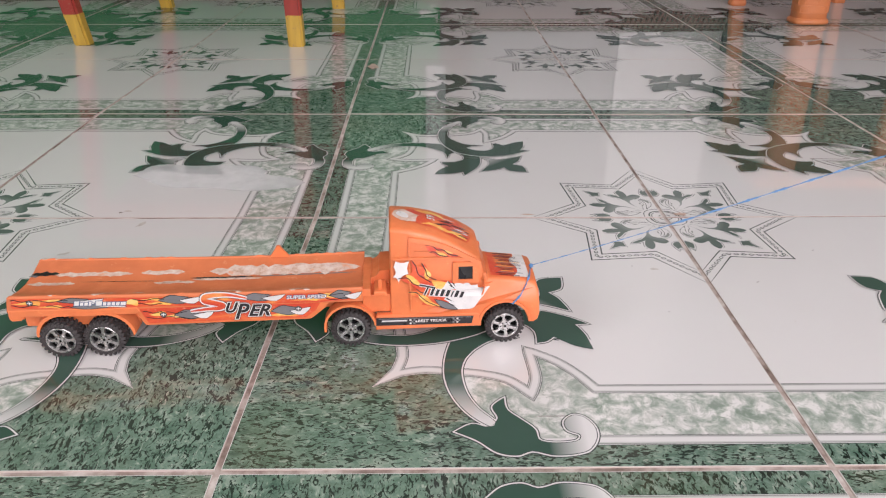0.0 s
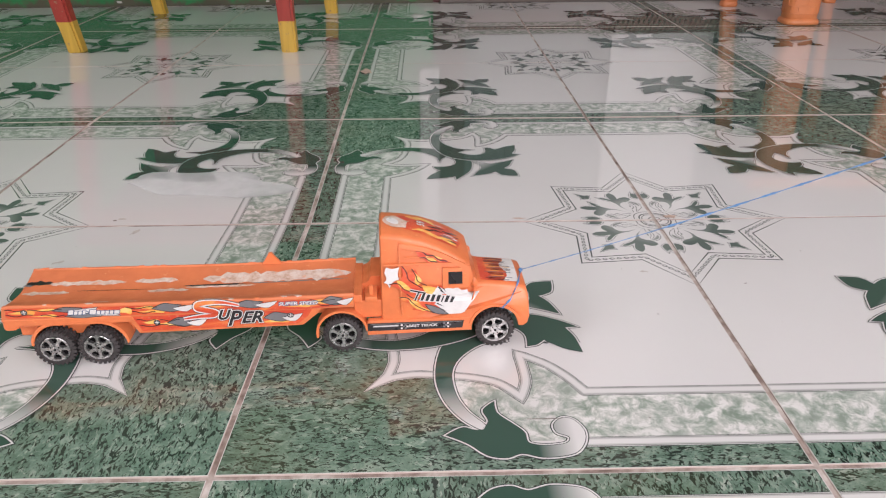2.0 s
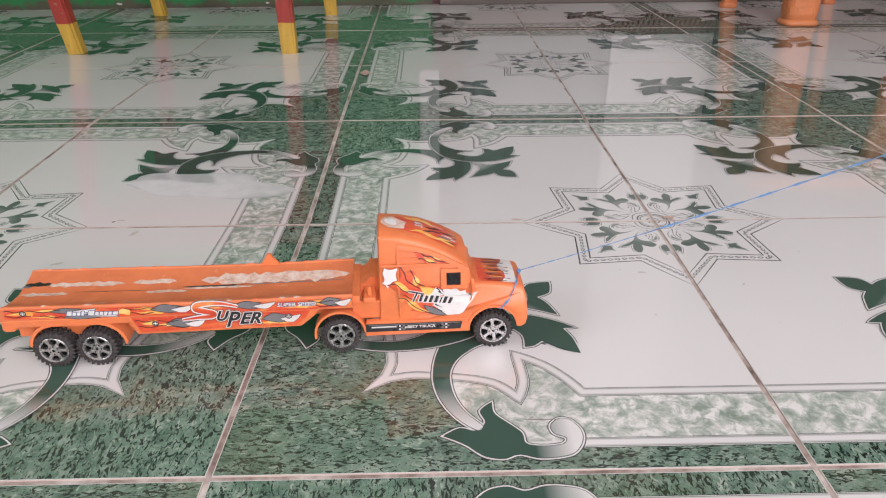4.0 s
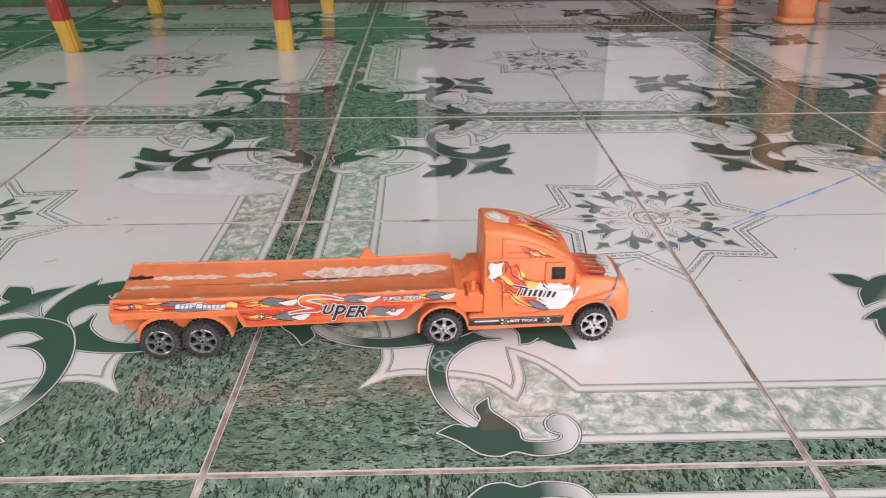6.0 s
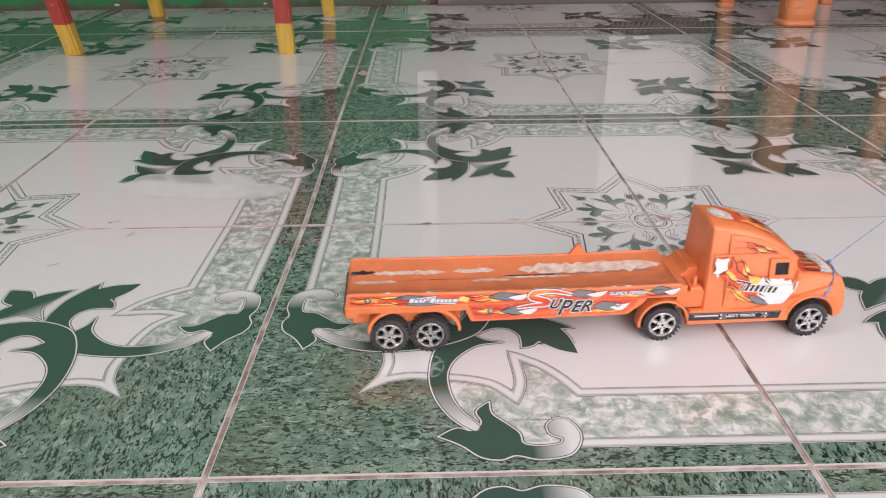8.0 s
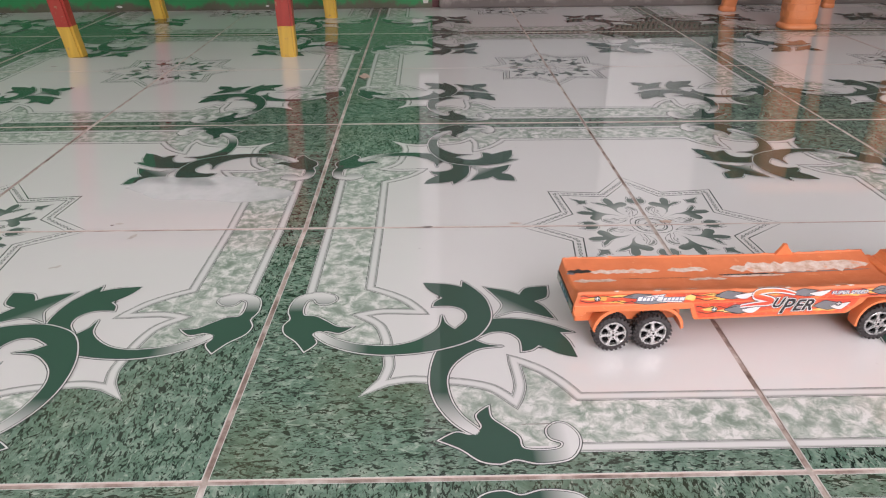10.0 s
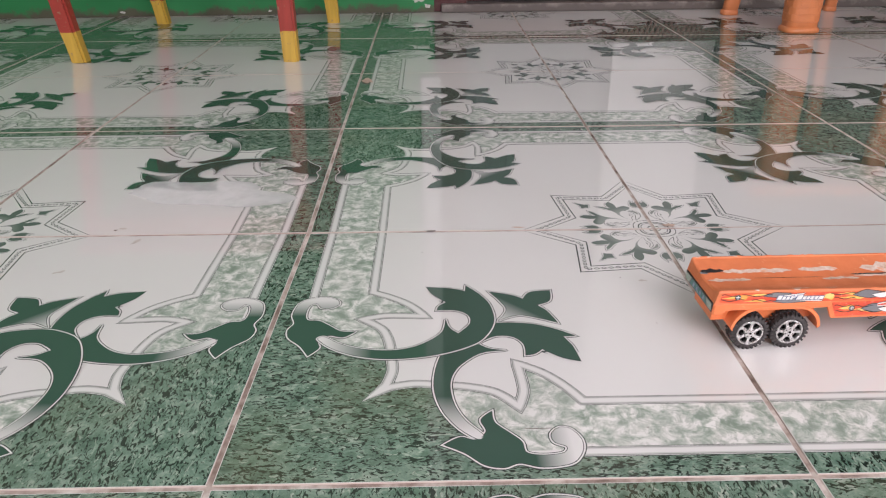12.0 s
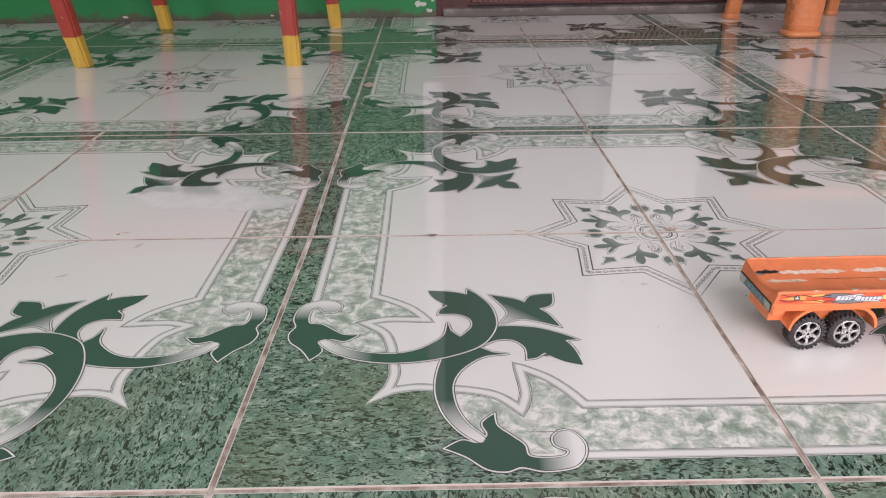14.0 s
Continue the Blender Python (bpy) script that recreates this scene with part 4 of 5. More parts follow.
    for k, ax in enumerate(AXLES):
        for far in (False, True):
            y = 60.0 if far else (6.4 if k != 2 else 8.4)
            wheel = new("wheel", tyre)
            wheel.parent = truck
            wheel.matrix_basis = pose(ax * MM, y * MM, 16.3 * MM)
            tagged(wheel, "black chunky rubber tyre")
            disc = new("rim", rim)
            disc.parent = wheel
            disc.matrix_basis = pose(0, 0, 0, 0, 0, 180 if far else 0)
            tagged(disc, "silver six-spoked rim")
            WHEELS.append((wheel, ax * MM, y * MM))
        bm = bmesh.new()
        bmesh.ops.create_cone(bm, cap_ends=True, segments=12, radius1=1.6 * MM, radius2=1.6 * MM, depth=50 * MM, matrix=pose(ax * MM, MIDY * MM, 16.3 * MM, 90))
        part("axle", bm, M_RIM, truck)
    stickers(truck, bed, cab)
    return truck


def stickers(truck, bed, cab):
    V = lambda *ps: [Vector(p) for p in ps]
    rnd = random.Random(5)
    lv = lambda base: (lambda k: side(base + k))
    # upper strip along the flank
    def leaf(bm, x, z, length, h, up=1, base=3):
        """A grey, black-edged spear with a white tail; its point is towards negative x."""
        blob(bm, [(x - length, z, 1), (x - length * 0.62, z + up * h * 0.55), (x - length * 0.30, z + up * h * 0.42), (x - length * 0.05, z + up * h * 0.30, 1), (x - length * 0.22, z), (x - length * 0.02, z - up * h * 0.28, 1), (x - length * 0.45, z - up * h * 0.42)], lv(base), GRY, 4, BLK, 0.5)
        blob(bm, [(x - length * 0.34, z - up * 0.4, 1), (x - length * 0.06, z + up * h * 0.12), (x + length * 0.42, z + up * h * 0.34, 1), (x + length * 0.30, z - up * h * 0.1), (x + length * 0.12, z - up * h * 0.46, 1), (x - length * 0.10, z - up * h * 0.40)], lv(base + 2), WHI, 4, BLK, 0.3)

    def wave(bm, x, z, length, seed, drop=0.0, width=0.65):
        line = [Vector((x + length * t, z + drop * t + 1.0 * math.sin(t * 7 + seed) * (1 - 0.4 * t))) for t in np.linspace(0, 1, 16)]
        ribbon(bm, line, width, side(5.5), BLK)

    def bolt(bm, x, z):
        for r, kind, lift in ((2.7, BLK, 6.2), (2.1, GRY, 6.5), (1.5, BLK, 6.8)):
            fill(bm, [Vector((x + r * math.cos(k * 0.4488), z + r * 0.9 * math.sin(k * 0.4488))) for k in range(14)], side(lift), kind)
        ribbon(bm, V((x - 1.8, z), (x + 1.8, z)), 0.6, side(7.1), WHI)
        ribbon(bm, V((x, z - 1.7), (x, z + 1.7)), 0.6, side(7.3), WHI)

    bm = bmesh.new()
    fill(bm, V((-31, 48.2), (-30, 46.4), (24, 45.0), (120, 44.4), (204, 43.9), (240, 45.8), (240, 52.0), (205, 52.4), (160, 51.6), (110, 52.2), (55, 53.3), (5, 54.3), (-29, 55.0)), side(0), RED)
    for x, z, l, h in ((-8, 50.5, 22, 5.0), (10, 52.4, 26, 2.6), (8, 47.0, 20, 3.0), (66, 48.6, 14, 6.5), (84, 51.0, 16, 3.0), (92, 47.2, 22, 3.4), (136, 50.5, 16, 3.4), (206, 46.6, 22, 3.0), (222, 49.6, 26, 4.6)):
        blob(bm, flame(x, z, l, h, rnd.uniform(-0.8, 0.8)), lv(1), YEL)
    for x, z, l, k in ((-30, 53.4, 15, 0.4), (-30, 48.8, 20, 2.0), (-13, 52.6, 26, 1.2), (-4, 47.6, 18, 0.2), (62, 51.6, 24, 2.4), (66, 47.2, 18, 1.0), (104, 51.2, 14, 0.0), (206, 51.2, 20, 1.4), (212, 47.0, 20, 2.6)):
        wave(bm, x, z, l, k, -0.4)
    leaf(bm, 30, 51.8, 25, 4.6)
    leaf(bm, 44, 46.4, 30, 3.6, -1)
    leaf(bm, 106, 50.0, 24, 7.6)
    leaf(bm, 170, 49.9, 24, 7.0)
    leaf(bm, 233, 49.8, 18, 8.0)
    bolt(bm, -16, 51.2)
    part("flank_sticker", bm, STICKER, bed, "red and yellow flame sticker strip")
    # a name, set as white bars with blue edges
    bm = bmesh.new()
    x = 17.0
    for k, (wide, tall) in enumerate(((3.6, 4.6), (2.6, 3.4), (2.6, 3.4), (2.0, 4.4), (1.8, 0.9), (4.6, 4.6), (2.6, 3.4), (2.6, 3.4), (2.6, 3.4), (2.6, 3.4), (4.0, 3.4))):
        tall *= 0.86
        z = 47.8 - 0.020 * (x - 17) + (1.4 if k == 4 else 0)
        quad = V((x, z), (x + wide, z), (x + wide + tall * 0.3, z + tall), (x + tall * 0.3, z + tall))
        fill(bm, grown(quad, 0.5), side(8), BLU)
        fill(bm, quad, side(8.8), WHI)
        x += wide + 0.75
    part("name_plate", bm, STICKER, bed, "slanted white bars with blue edges")["kind"] = "stuff"
    # lower panel on the skirt
    bm = bmesh.new()
    fill(bm, V((66, 41.5), (71, 29.4), (195, 30.2), (203, 36.5), (207, 43.2), (66, 43.2)), side(0), RED)
    for x, z, l, h in ((86, 37.0, 14, 6.0), (98, 35.0, 14, 4.0), (118, 33.6, 22, 3.0), (186, 33.2, 26, 3.2), (174, 36.8, 14, 2.6)):
        blob(bm, flame(x, z, l, h, rnd.uniform(-1, 1)), lv(1), YEL)
    for x, z, l, k in ((68, 39.6, 15, 0.6), (70, 34.4, 22, 2.0), (86, 38.6, 16, 1.0), (92, 33.0, 20, 0.3)):
        wave(bm, x, z, l, k)
    leaf(bm, 114, 36.2, 22, 8.0)
    leaf(bm, 190, 37.0, 22, 8.6)
    bolt(bm, 83.5, 37.2)
    bolt(bm, 189.5, 38.6)
    # the sweeping initial: a red swash edged white and black
    swash = curve([(105, 39.4), (118, 41.0), (128, 41.6), (131, 44.0), (124, 46.4), (117, 48.6), (118, 52.2), (127, 53.6), (138, 53.0), (150, 49.8)], False, 6)
    n = len(swash)
    for wide, level, kind in ((2.3, 8, BLK), (1.6, 8.8, WHI), (0.0, 9.6, RED)):
        left, right = [], []
        for k, p in enumerate(swash):
            t = (swash[min(k + 1, n - 1)] - swash[max(k - 1, 0)]).normalized()
            h = 0.35 + 1.9 * math.sin(math.pi * min(1, max(0, k / (n - 1)))) ** 0.8 + wide * 0.7
            left.append(p + Vector((-t.y, t.x)) * h)
            right.append(p - Vector((-t.y, t.x)) * h)
        for k in range(n - 1):
            fill(bm, [right[k], right[k + 1], left[k + 1], left[k]], side(level), kind)
    part("skirt_sticker", bm, STICKER, bed, "red and yellow flame sticker panel")
    for text, x, z, size, wide in (("U", 131.0, 37.6, 12.5, 1.0), ("P", 138.5, 31.6, 19.5, 0.90), ("ER", 149.5, 33.8, 14.5, 1.04)):
        for bold, mat, lift in ((0.0014, STICKER[BLK], 0.84), (0.0011, STICKER[WHI], 0.90), (0.0004, STICKER[BLK], 0.97)):
            lettering("lettering", text, size * MM, Matrix.Translation(Vector((x, 1.5 - lift, z)) * MM), mat, bed, 0.42, wide, bold)
    for bold, mat, lift in ((0.0005, STICKER[BLU], 0.76), (0.0001, STICKER[WHI], 0.82)):
        lettering("lettering", "SUPER SPEED", 4.4 * MM, Matrix.Translation(Vector((181, 1.5 - lift, 48.0)) * MM), mat, bed, 0.15, 1.22, bold)
    # torn paper left on the trough, and thin dark lines laid the same way
    def trough(x, y):
        pts = [(5.2, 55.8), (18, 52.6), (33, 51.2), (48, 53.0), (61.6, 56.4)]
        z = np.interp(y, [p[0] for p in pts], [p[1] for p in pts]) + np.interp(x, [-32, 10, 62, 115, 165, 205, 241], [0.2, -0.4, -1.2, -1.9, -2.1, -1.6, -0.9])
        return Vector((x, y, z + 0.25)) * MM
    def torn(x0, x1, yc, half, mat):
        n = 26
        bm = bmesh.new()
        top, low = [], []
        for k in range(n + 1):
            t = k / n
            x = x0 + (x1 - x0) * t
            env = min(1, 6 * t, 6 * (1 - t)) ** 0.6
            top.append((x, yc + half * env * (0.7 + 0.6 * noise.noise(Vector((x * 0.21, yc, 1))))))
            low.append((x, yc - half * env * (0.7 + 0.6 * noise.noise(Vector((x * 0.17, yc, 5))))))
        for k in range(n):
            quad = [top[k], top[k + 1], low[k + 1], low[k]]
            bm.faces.new([bm.verts.new(trough(*p)) for p in reversed(quad)])
        part("torn_paper", bm, STICKER[mat], bed)
    torn(-32, -10, 45.0, 3.4, BLK)
    torn(-33, -26, 41.5, 2.2, GRY)
    torn(-14, 50, 43.8, 3.8, WORN)
    torn(56, 92, 44.6, 4.0, WORN)
    torn(-30, 8, 30.0, 3.8, WORN)
    torn(70, 104, 29.5, 3.2, WORN)
    torn(112, 238, 45, 9.5, WORN)
    torn(98, 150, 36, 1.6, BLK)
    torn(100, 158, 34, 2.0, WORN)
    # thin black line along the trough's middle
    torn(10, 74, 33, 0.45, BLK)
    # grey strip painted as the shadow line below the large scrap's ragged edge
    torn(150, 236, 37.0, 0.9, GRY)
    torn(128, 190, 40.0, 2.6, WORN)
    for x, w in ((30, 18), (60, 10), (120, 24), (182, 16)):
        torn(x, x + w, 7.2, 0.9, WORN)
    flakes = random.Random(3)
    for k in range(26):
        x = flakes.uniform(-30, 236)
        y = flakes.choice((3.2, 63.2))
        dz = float(np.interp(x, [-32, 10, 62, 115, 165, 205, 241], [0.2, -0.4, -1.2, -1.9, -2.1, -1.6, -0.9]))
        bm = bmesh.new()
        bmesh.ops.create_icosphere(bm, subdivisions=1, radius=1.0)
        for v in bm.verts:
            v.co = Vector((x + v.co.x * flakes.uniform(1.5, 5.0), y + v.co.y * 1.1, (56.4 if y < 30 else 57.2) + dz + v.co.z * 0.7 + 0.3 * flakes.random())) * MM
        part("worn_flake", bm, STICKER[WORN] if k % 3 == 0 else M_ORANGE, bed)
    # cab door artwork
    cl = lambda base: (lambda k: cab_side(base + k))
    bm = bmesh.new()
    torn_bit = [(268, 77.5, 1), (273, 76), (279, 77.5, 1), (277, 72), (278, 67, 1), (273, 65), (270, 59.5, 1), (268.5, 63.5), (265.5, 64.5, 1), (268, 68), (266.5, 73, 1)]
    blob(bm, torn_bit, cl(0), WHI, 4)
    # one large soft-edged fire with yellow tongues and black waving lines
    fire = [(279.5, 78.5, 1), (285, 72.5), (291, 75.0, 1), (295, 66), (293, 61.5), (302, 60.5), (312, 60.0, 1), (316, 52), (313, 44), (309, 34.5, 1), (298, 36.2), (288, 38.6, 1), (290, 43), (282, 46.5), (277, 50.5, 1), (283, 53), (279, 57.5), (270, 63.0, 1), (276, 65), (281, 70)]
    blob(bm, fire, cl(0), RED, 5)
    for tongue in ([(288, 75.5, 1), (293, 70), (296, 65.5), (292.5, 61, 1), (290.5, 65), (291, 70)], [(276, 66.5, 1), (281, 65), (287, 58.5), (289, 54, 1), (283, 57.5), (278, 61)], [(296, 61, 1), (304, 59.8), (311, 57, 1), (309, 52), (301, 51.5), (298, 56)], [(285, 48.5, 1), (292, 46), (297, 40.5), (305, 36.4, 1), (297, 37.2), (291, 39.8), (287, 44)]):
        blob(bm, tongue, cl(2), YEL, 5)
    for line in ([(280.5, 78), (284, 73), (285.5, 67), (291, 62.5), (296, 59.0)], [(288.5, 75.5), (291.5, 70), (293, 65), (300, 61.0)], [(270, 63.2), (277, 63.5), (282, 58), (289, 55.2)], [(278, 50.5), (284, 50), (288, 45.5), (293, 41), (302, 36.4), (310, 33.6)], [(284, 53.5), (288, 50), (295, 48.0)]):
        ribbon(bm, curve(line, False, 5), 0.75, cab_side(4), BLK)
    # the white burst, ragged along its upper edge
    blob(bm, [(309, 60, 1), (314, 57.0), (317, 59.4, 1), (321, 57), (325, 58.8, 1), (328, 55.5), (333, 56.0, 1), (334, 53), (344, 50.5, 1), (340, 47.5), (336, 43.0), (331, 35), (328, 33.4, 1), (316, 33.2), (309, 34.2, 1), (311, 39), (306, 43, 1), (309, 48), (304, 52, 1)], cl(5), WHI, 4)
    for x, z, l, a in ((309.5, 59.4, 7, -52), (311, 56, 6, -40), (313, 58.6, 5, -60), (307, 50, 6, -35), (308, 44, 7, -30), (310, 39, 7, -25)):
        d = Vector((math.cos(radians(a)), math.sin(radians(a))))
        p = Vector((x, z))
        q = Vector((-d.y, d.x)) * 0.7
        fill(bm, [p + q, p - q, p + d * l], cab_side(6.5), BLK)
    blob(bm, [(299, 43.0, 1), (306, 41), (312, 37.5), (317, 33.4, 1), (309, 34.2), (303, 37.5)], cl(6), GRY, 5, BLK, 0.5)
    # a name, set as slanted black bars with white edges
    x = 294.5
    for k, (wide, tall) in enumerate(((2.4, 6.6), (2.6, 6.0), (2.8, 6.4), (2.8, 6.2), (1.3, 5.8), (2.8, 6.2), (2.6, 5.6))):
        z = 47.2 - 0.115 * (x - 294.5)
        quad = V((x, z), (x + wide, z - 0.2), (x + wide + 2.2, z + tall - 0.4), (x + 2.2, z + tall))
        fill(bm, grown(quad, 0.65), cab_side(8), WHI)
        fill(bm, grown(quad, -0.1), cab_side(8.8), BLK)
        x += wide + 1.5
    for width, level, kind in ((2.6, 8.2, WHI), (1.3, 9, BLK)):
        ribbon(bm, V((286.5, 57.2), (299.0, 54.0)), width, cab_side(level), kind)
        ribbon(bm, V((293.6, 55.2), (290.4, 47.6)), width, cab_side(level), kind)
    part("door_sticker", bm, STICKER, cab, "flames with black slanted bars on white")
    bm = bmesh.new()
    blob(bm, [(291.5, 90.2, 1), (295, 91.6), (301, 89.2), (306, 89.6, 1), (312, 86.4), (318, 84.6, 1), (323, 80.6, 1), (316, 79.6), (308, 80.0), (301, 79.6, 1), (299, 82.4), (295, 83.8), (293, 87)], cl(0), RED, 4)
    for tongue in ([(300, 85.4, 1), (304, 84.2), (309, 80.4), (302, 81.0)], [(305, 88.4, 1), (310, 86.6), (317, 83.8, 1), (312, 82.6), (307, 85.0)]):
        blob(bm, tongue, cl(2), YEL, 5)
    for line in ([(292, 90.0), (297, 89.2), (301, 86), (306, 85.6), (310, 82.2), (317, 80.8)], [(295, 84.2), (299, 84.2), (303, 81.4), (309, 80.6)], [(300, 89.0), (306, 88.2), (311, 85.0)]):
        ribbon(bm, curve(line, False, 5), 0.8, cab_side(4), BLK)
    part("sleeper_sticker", bm, STICKER, cab, "small flame sticker")
    # running board strip
    bm = bmesh.new()
    step = lambda k: side(k, 0.6)
    fill(bm, V((250.8, 20.2), (329, 19.8), (330.5, 27.0), (251, 27.6)), step(1), BLK)
    ribbon(bm, V((253, 26.4), (328.5, 26.0)), 0.5, step(1.5), GRY)
    fill(bm, V((255, 23.4), (276, 23.4), (277, 25.4), (255.6, 25.4)), step(2), GRY)
    fill(bm, V((255.6, 23.9), (275.6, 23.9), (276.2, 24.9), (256, 24.9)), step(2.5), WHI)
    for k in range(26):
        for j in range(3):
            if (k + j) % 2 == 0:
                x = 278 + k * 1.6
                if k < 4 or k > 21:
                    fill(bm, V((x, 20.8 + j * 1.6), (x + 1.6, 20.8 + j * 1.6), (x + 1.6, 22.4 + j * 1.6), (x, 22.4 + j * 1.6)), step(2), GRY if k % 3 else WHI)
    part("step_sticker", bm, STICKER, cab, "black and white checkered strip")
    lettering("lettering", "BEST TRUCK", 3.4 * MM, Matrix.Translation(Vector((284.6, 0.6 - 0.42, 22.6)) * MM), STICKER[WHI], cab, 0.1, 1.22, 0.0001)
    # roof artwork
    bm = bmesh.new()
    prof = [(263.5, 101), (265, 102.6), (280, 101.2), (297, 97.2), (310, 92.0), (322, 85.5), (331, 79.5), (335.5, 75.5)]

    def roof(level):
        def place(x, y):
            z = float(np.interp(x, [p[0] for p in prof], [p[1] for p in prof]))
            q = taper((x, y, z))
            return Vector((q[0], q[1], q[2] + 0.5 + level * 0.07)) * MM
        return place

    def patch(pts, level, mat):
        """A roof sticker patch, cut fine enough to follow the crown."""
        c = curve(pts, True, 4)
        xs = [p.x for p in c]
        n = 14
        for k in range(n):
            xa, xb = min(xs) + (max(xs) - min(xs)) * k / n, min(xs) + (max(xs) - min(xs)) * (k + 1) / n
            ends = []
            for x in (xa + 1e-4, xb - 1e-4):
                hits = sorted(p.y + (q.y - p.y) * (x - p.x) / (q.x - p.x) for p, q in zip(c, c[1:] + c[:1]) if (p.x - x) * (q.x - x) < 0)
                ends.append((hits[0], hits[-1]) if len(hits) > 1 else None)
            if None in ends:
                continue
            for j in range(4):
                f0, f1 = j / 4, (j + 1) / 4
                (a0, a1), (b0, b1) = ends
                quad = [(xa, a0 + (a1 - a0) * f0), (xb, b0 + (b1 - b0) * f0), (xb, b0 + (b1 - b0) * f1), (xa, a0 + (a1 - a0) * f1)]
                bm.faces.new([bm.verts.new(roof(level)(*p)) for p in quad]).material_index = mat

    patch([(270, 34, 1), (276, 21), (290, 15), (310, 12), (327, 15, 1), (330, 34), (320, 50), (296, 52), (278, 46)], 0, RED)
    patch([(266, 30, 1), (270, 21), (277, 17), (286, 19, 1), (282, 27), (288, 33, 1), (281, 38), (276, 46, 1), (269, 42)], 1, WORN)
    patch([(269, 33), (273, 25), (279, 24), (278, 33), (273, 39)], 2, WHI)
    patch([(289, 17, 1), (298, 18), (308, 14, 1), (314, 17), (304, 21), (296, 22)], 1, YEL)
    patch([(284, 48, 1), (292, 42), (300, 44), (310, 38, 1), (306, 48), (296, 51)], 1, YEL)
    patch([(310, 18, 1), (318, 16), (326, 17, 1), (322, 23), (316, 22)], 1, YEL)
    for x, y, l, wide, kind in ((300, 24, 8, 1.6, BLK), (304, 28, 11, 1.3, BLK), (302, 33, 12, 1.5, BLK), (308, 37, 9, 1.2, BLK), (312, 24, 12, 1.8, GRY), (315, 29, 11, 1.5, WHI), (313, 34, 12, 1.4, BLK), (318, 20, 9, 1.2, BLK), (320, 38, 8, 1.4, GRY), (306, 42, 12, 1.2, WHI), (292, 36, 9, 1.3, BLK), (322, 27, 6, 1.6, WHI), (324, 33, 5, 1.2, BLK)):
        patch([(x, y - wide, 1), (x + l * 0.6, y - wide * 0.4), (x + l, y + wide * 1.6, 1), (x + l * 0.4, y + wide)], 3, kind)
    part("roof_sticker", bm, STICKER, cab, "worn flame sticker with grey emblem")
    mat4 = Matrix.Translation(Vector((300, 27, 100.9)) * MM) @ Matrix.Rotation(radians(17), 4, "Y") @ Matrix.Rotation(radians(-90), 4, "X") @ Matrix.Rotation(radians(-90), 4, "Y")
    lettering("lettering", "59", 9.0 * MM, mat4, STICKER[WHI], cab, 0.1, 1.0, 0.0002)
    # hood artwork
    bm = bmesh.new()
    hood = [(342.5, 57.2), (348, 56.4), (364, 54.6), (378, 52.6)]

    def hoodp(level):
        def place(x, y):
            z = float(np.interp(x, [p[0] for p in hood], [p[1] for p in hood]))
            q = taper((x, y, z))
            return Vector((q[0], q[1], q[2] + 0.45 + level * 0.07)) * MM
        return place

    def hood_patch(x0, x1, y0, y1, wave, level, mat, nx=8, ny=6):
        for k in range(nx):
            for j in range(ny):
                quad = []
                for a, b in ((k, j), (k + 1, j), (k + 1, j + 1), (k, j + 1)):
                    y = y0 + (y1 - y0) * b / ny
                    xa = x0 + wave * math.sin(y * 0.55)
                    quad.append((xa + (x1 - xa) * a / nx, y))
                bm.faces.new([bm.verts.new(hoodp(level)(*p)) for p in quad]).material_index = mat

    hood_patch(345, 377, 7, 59, 0, 0, RED)
    hood_patch(366, 377, 7, 59, 3.0, 2, WHI)
    for k in range(22):
        y = 8.5 + k * 2.3
        x0 = 350 + 5 * rnd.random()
        hood_patch(x0, 364 + 9 * rnd.random(), y - 0.55, y + 0.5, 0.8, 3, (BLK, BLK, GRY, YEL)[k % 4], 4, 1)
    part("hood_sticker", bm, STICKER, cab, "red, black and white flame sticker")["kind"] = "stuff"
    # string tied round the nose
    bm = bmesh.new()
    twist(bm, [(381.5, 31, 55.0), (379.0, 22, 56.2), (376.5, 12.0, 55.0), (373.5, 7.2, 50.5), (369.0, 3.4, 43.5), (365.0, 0.2, 40.5), (362.0, 0.8, 37.0), (360.5, 5, 35)], 1.7, 0.9)
    part("string_loop", bm, M_STRING, truck, "blue raffia string tied round the hood")


def twist(bm, pts, width, thick, turns=0.09):
    """A flat raffia string, twisted along its way (mm)."""
    path = []
    P = [Vector(p) for p in pts]
    for a, b in zip(P, P[1:]):
        n = max(2, int((b - a).length / 3))
        path += [a.lerp(b, k / n) for k in range(n)]
    path.append(P[-1])
    rows, run = [], 0.0
    for k, p in enumerate(path):
        t = (path[min(k + 1, len(path) - 1)] - path[max(k - 1, 0)]).normalized()
        run += (p - path[k - 1]).length if k else 0
        s = t.cross(Vector((0, 0, 1)))
        s = s.normalized() if s.length > 0.01 else Vector((1, 0, 0))
        u = s.cross(t)
        a = run * turns * 2
        c1, c2 = s * math.cos(a) + u * math.sin(a), u * math.cos(a) - s * math.sin(a)
        wob = 1 + 0.25 * math.sin(run * 0.7)
        rows.append([bm.verts.new((p + c1 * width / 2 * wob * x + c2 * thick / 2 * z) * MM) for x, z in ((-1, 0), (0, -1), (1, 0), (0, 1))])
    for a, b in zip(rows, rows[1:]):
        for k in range(4):
            bm.faces.new((a[k], b[k], b[(k + 1) % 4], a[(k + 1) % 4]))
    bm.faces.new(rows[0])
    bm.faces.new(rows[-1])
    bmesh.ops.recalc_face_normals(bm, faces=bm.faces[:])


truck = toy_truck()


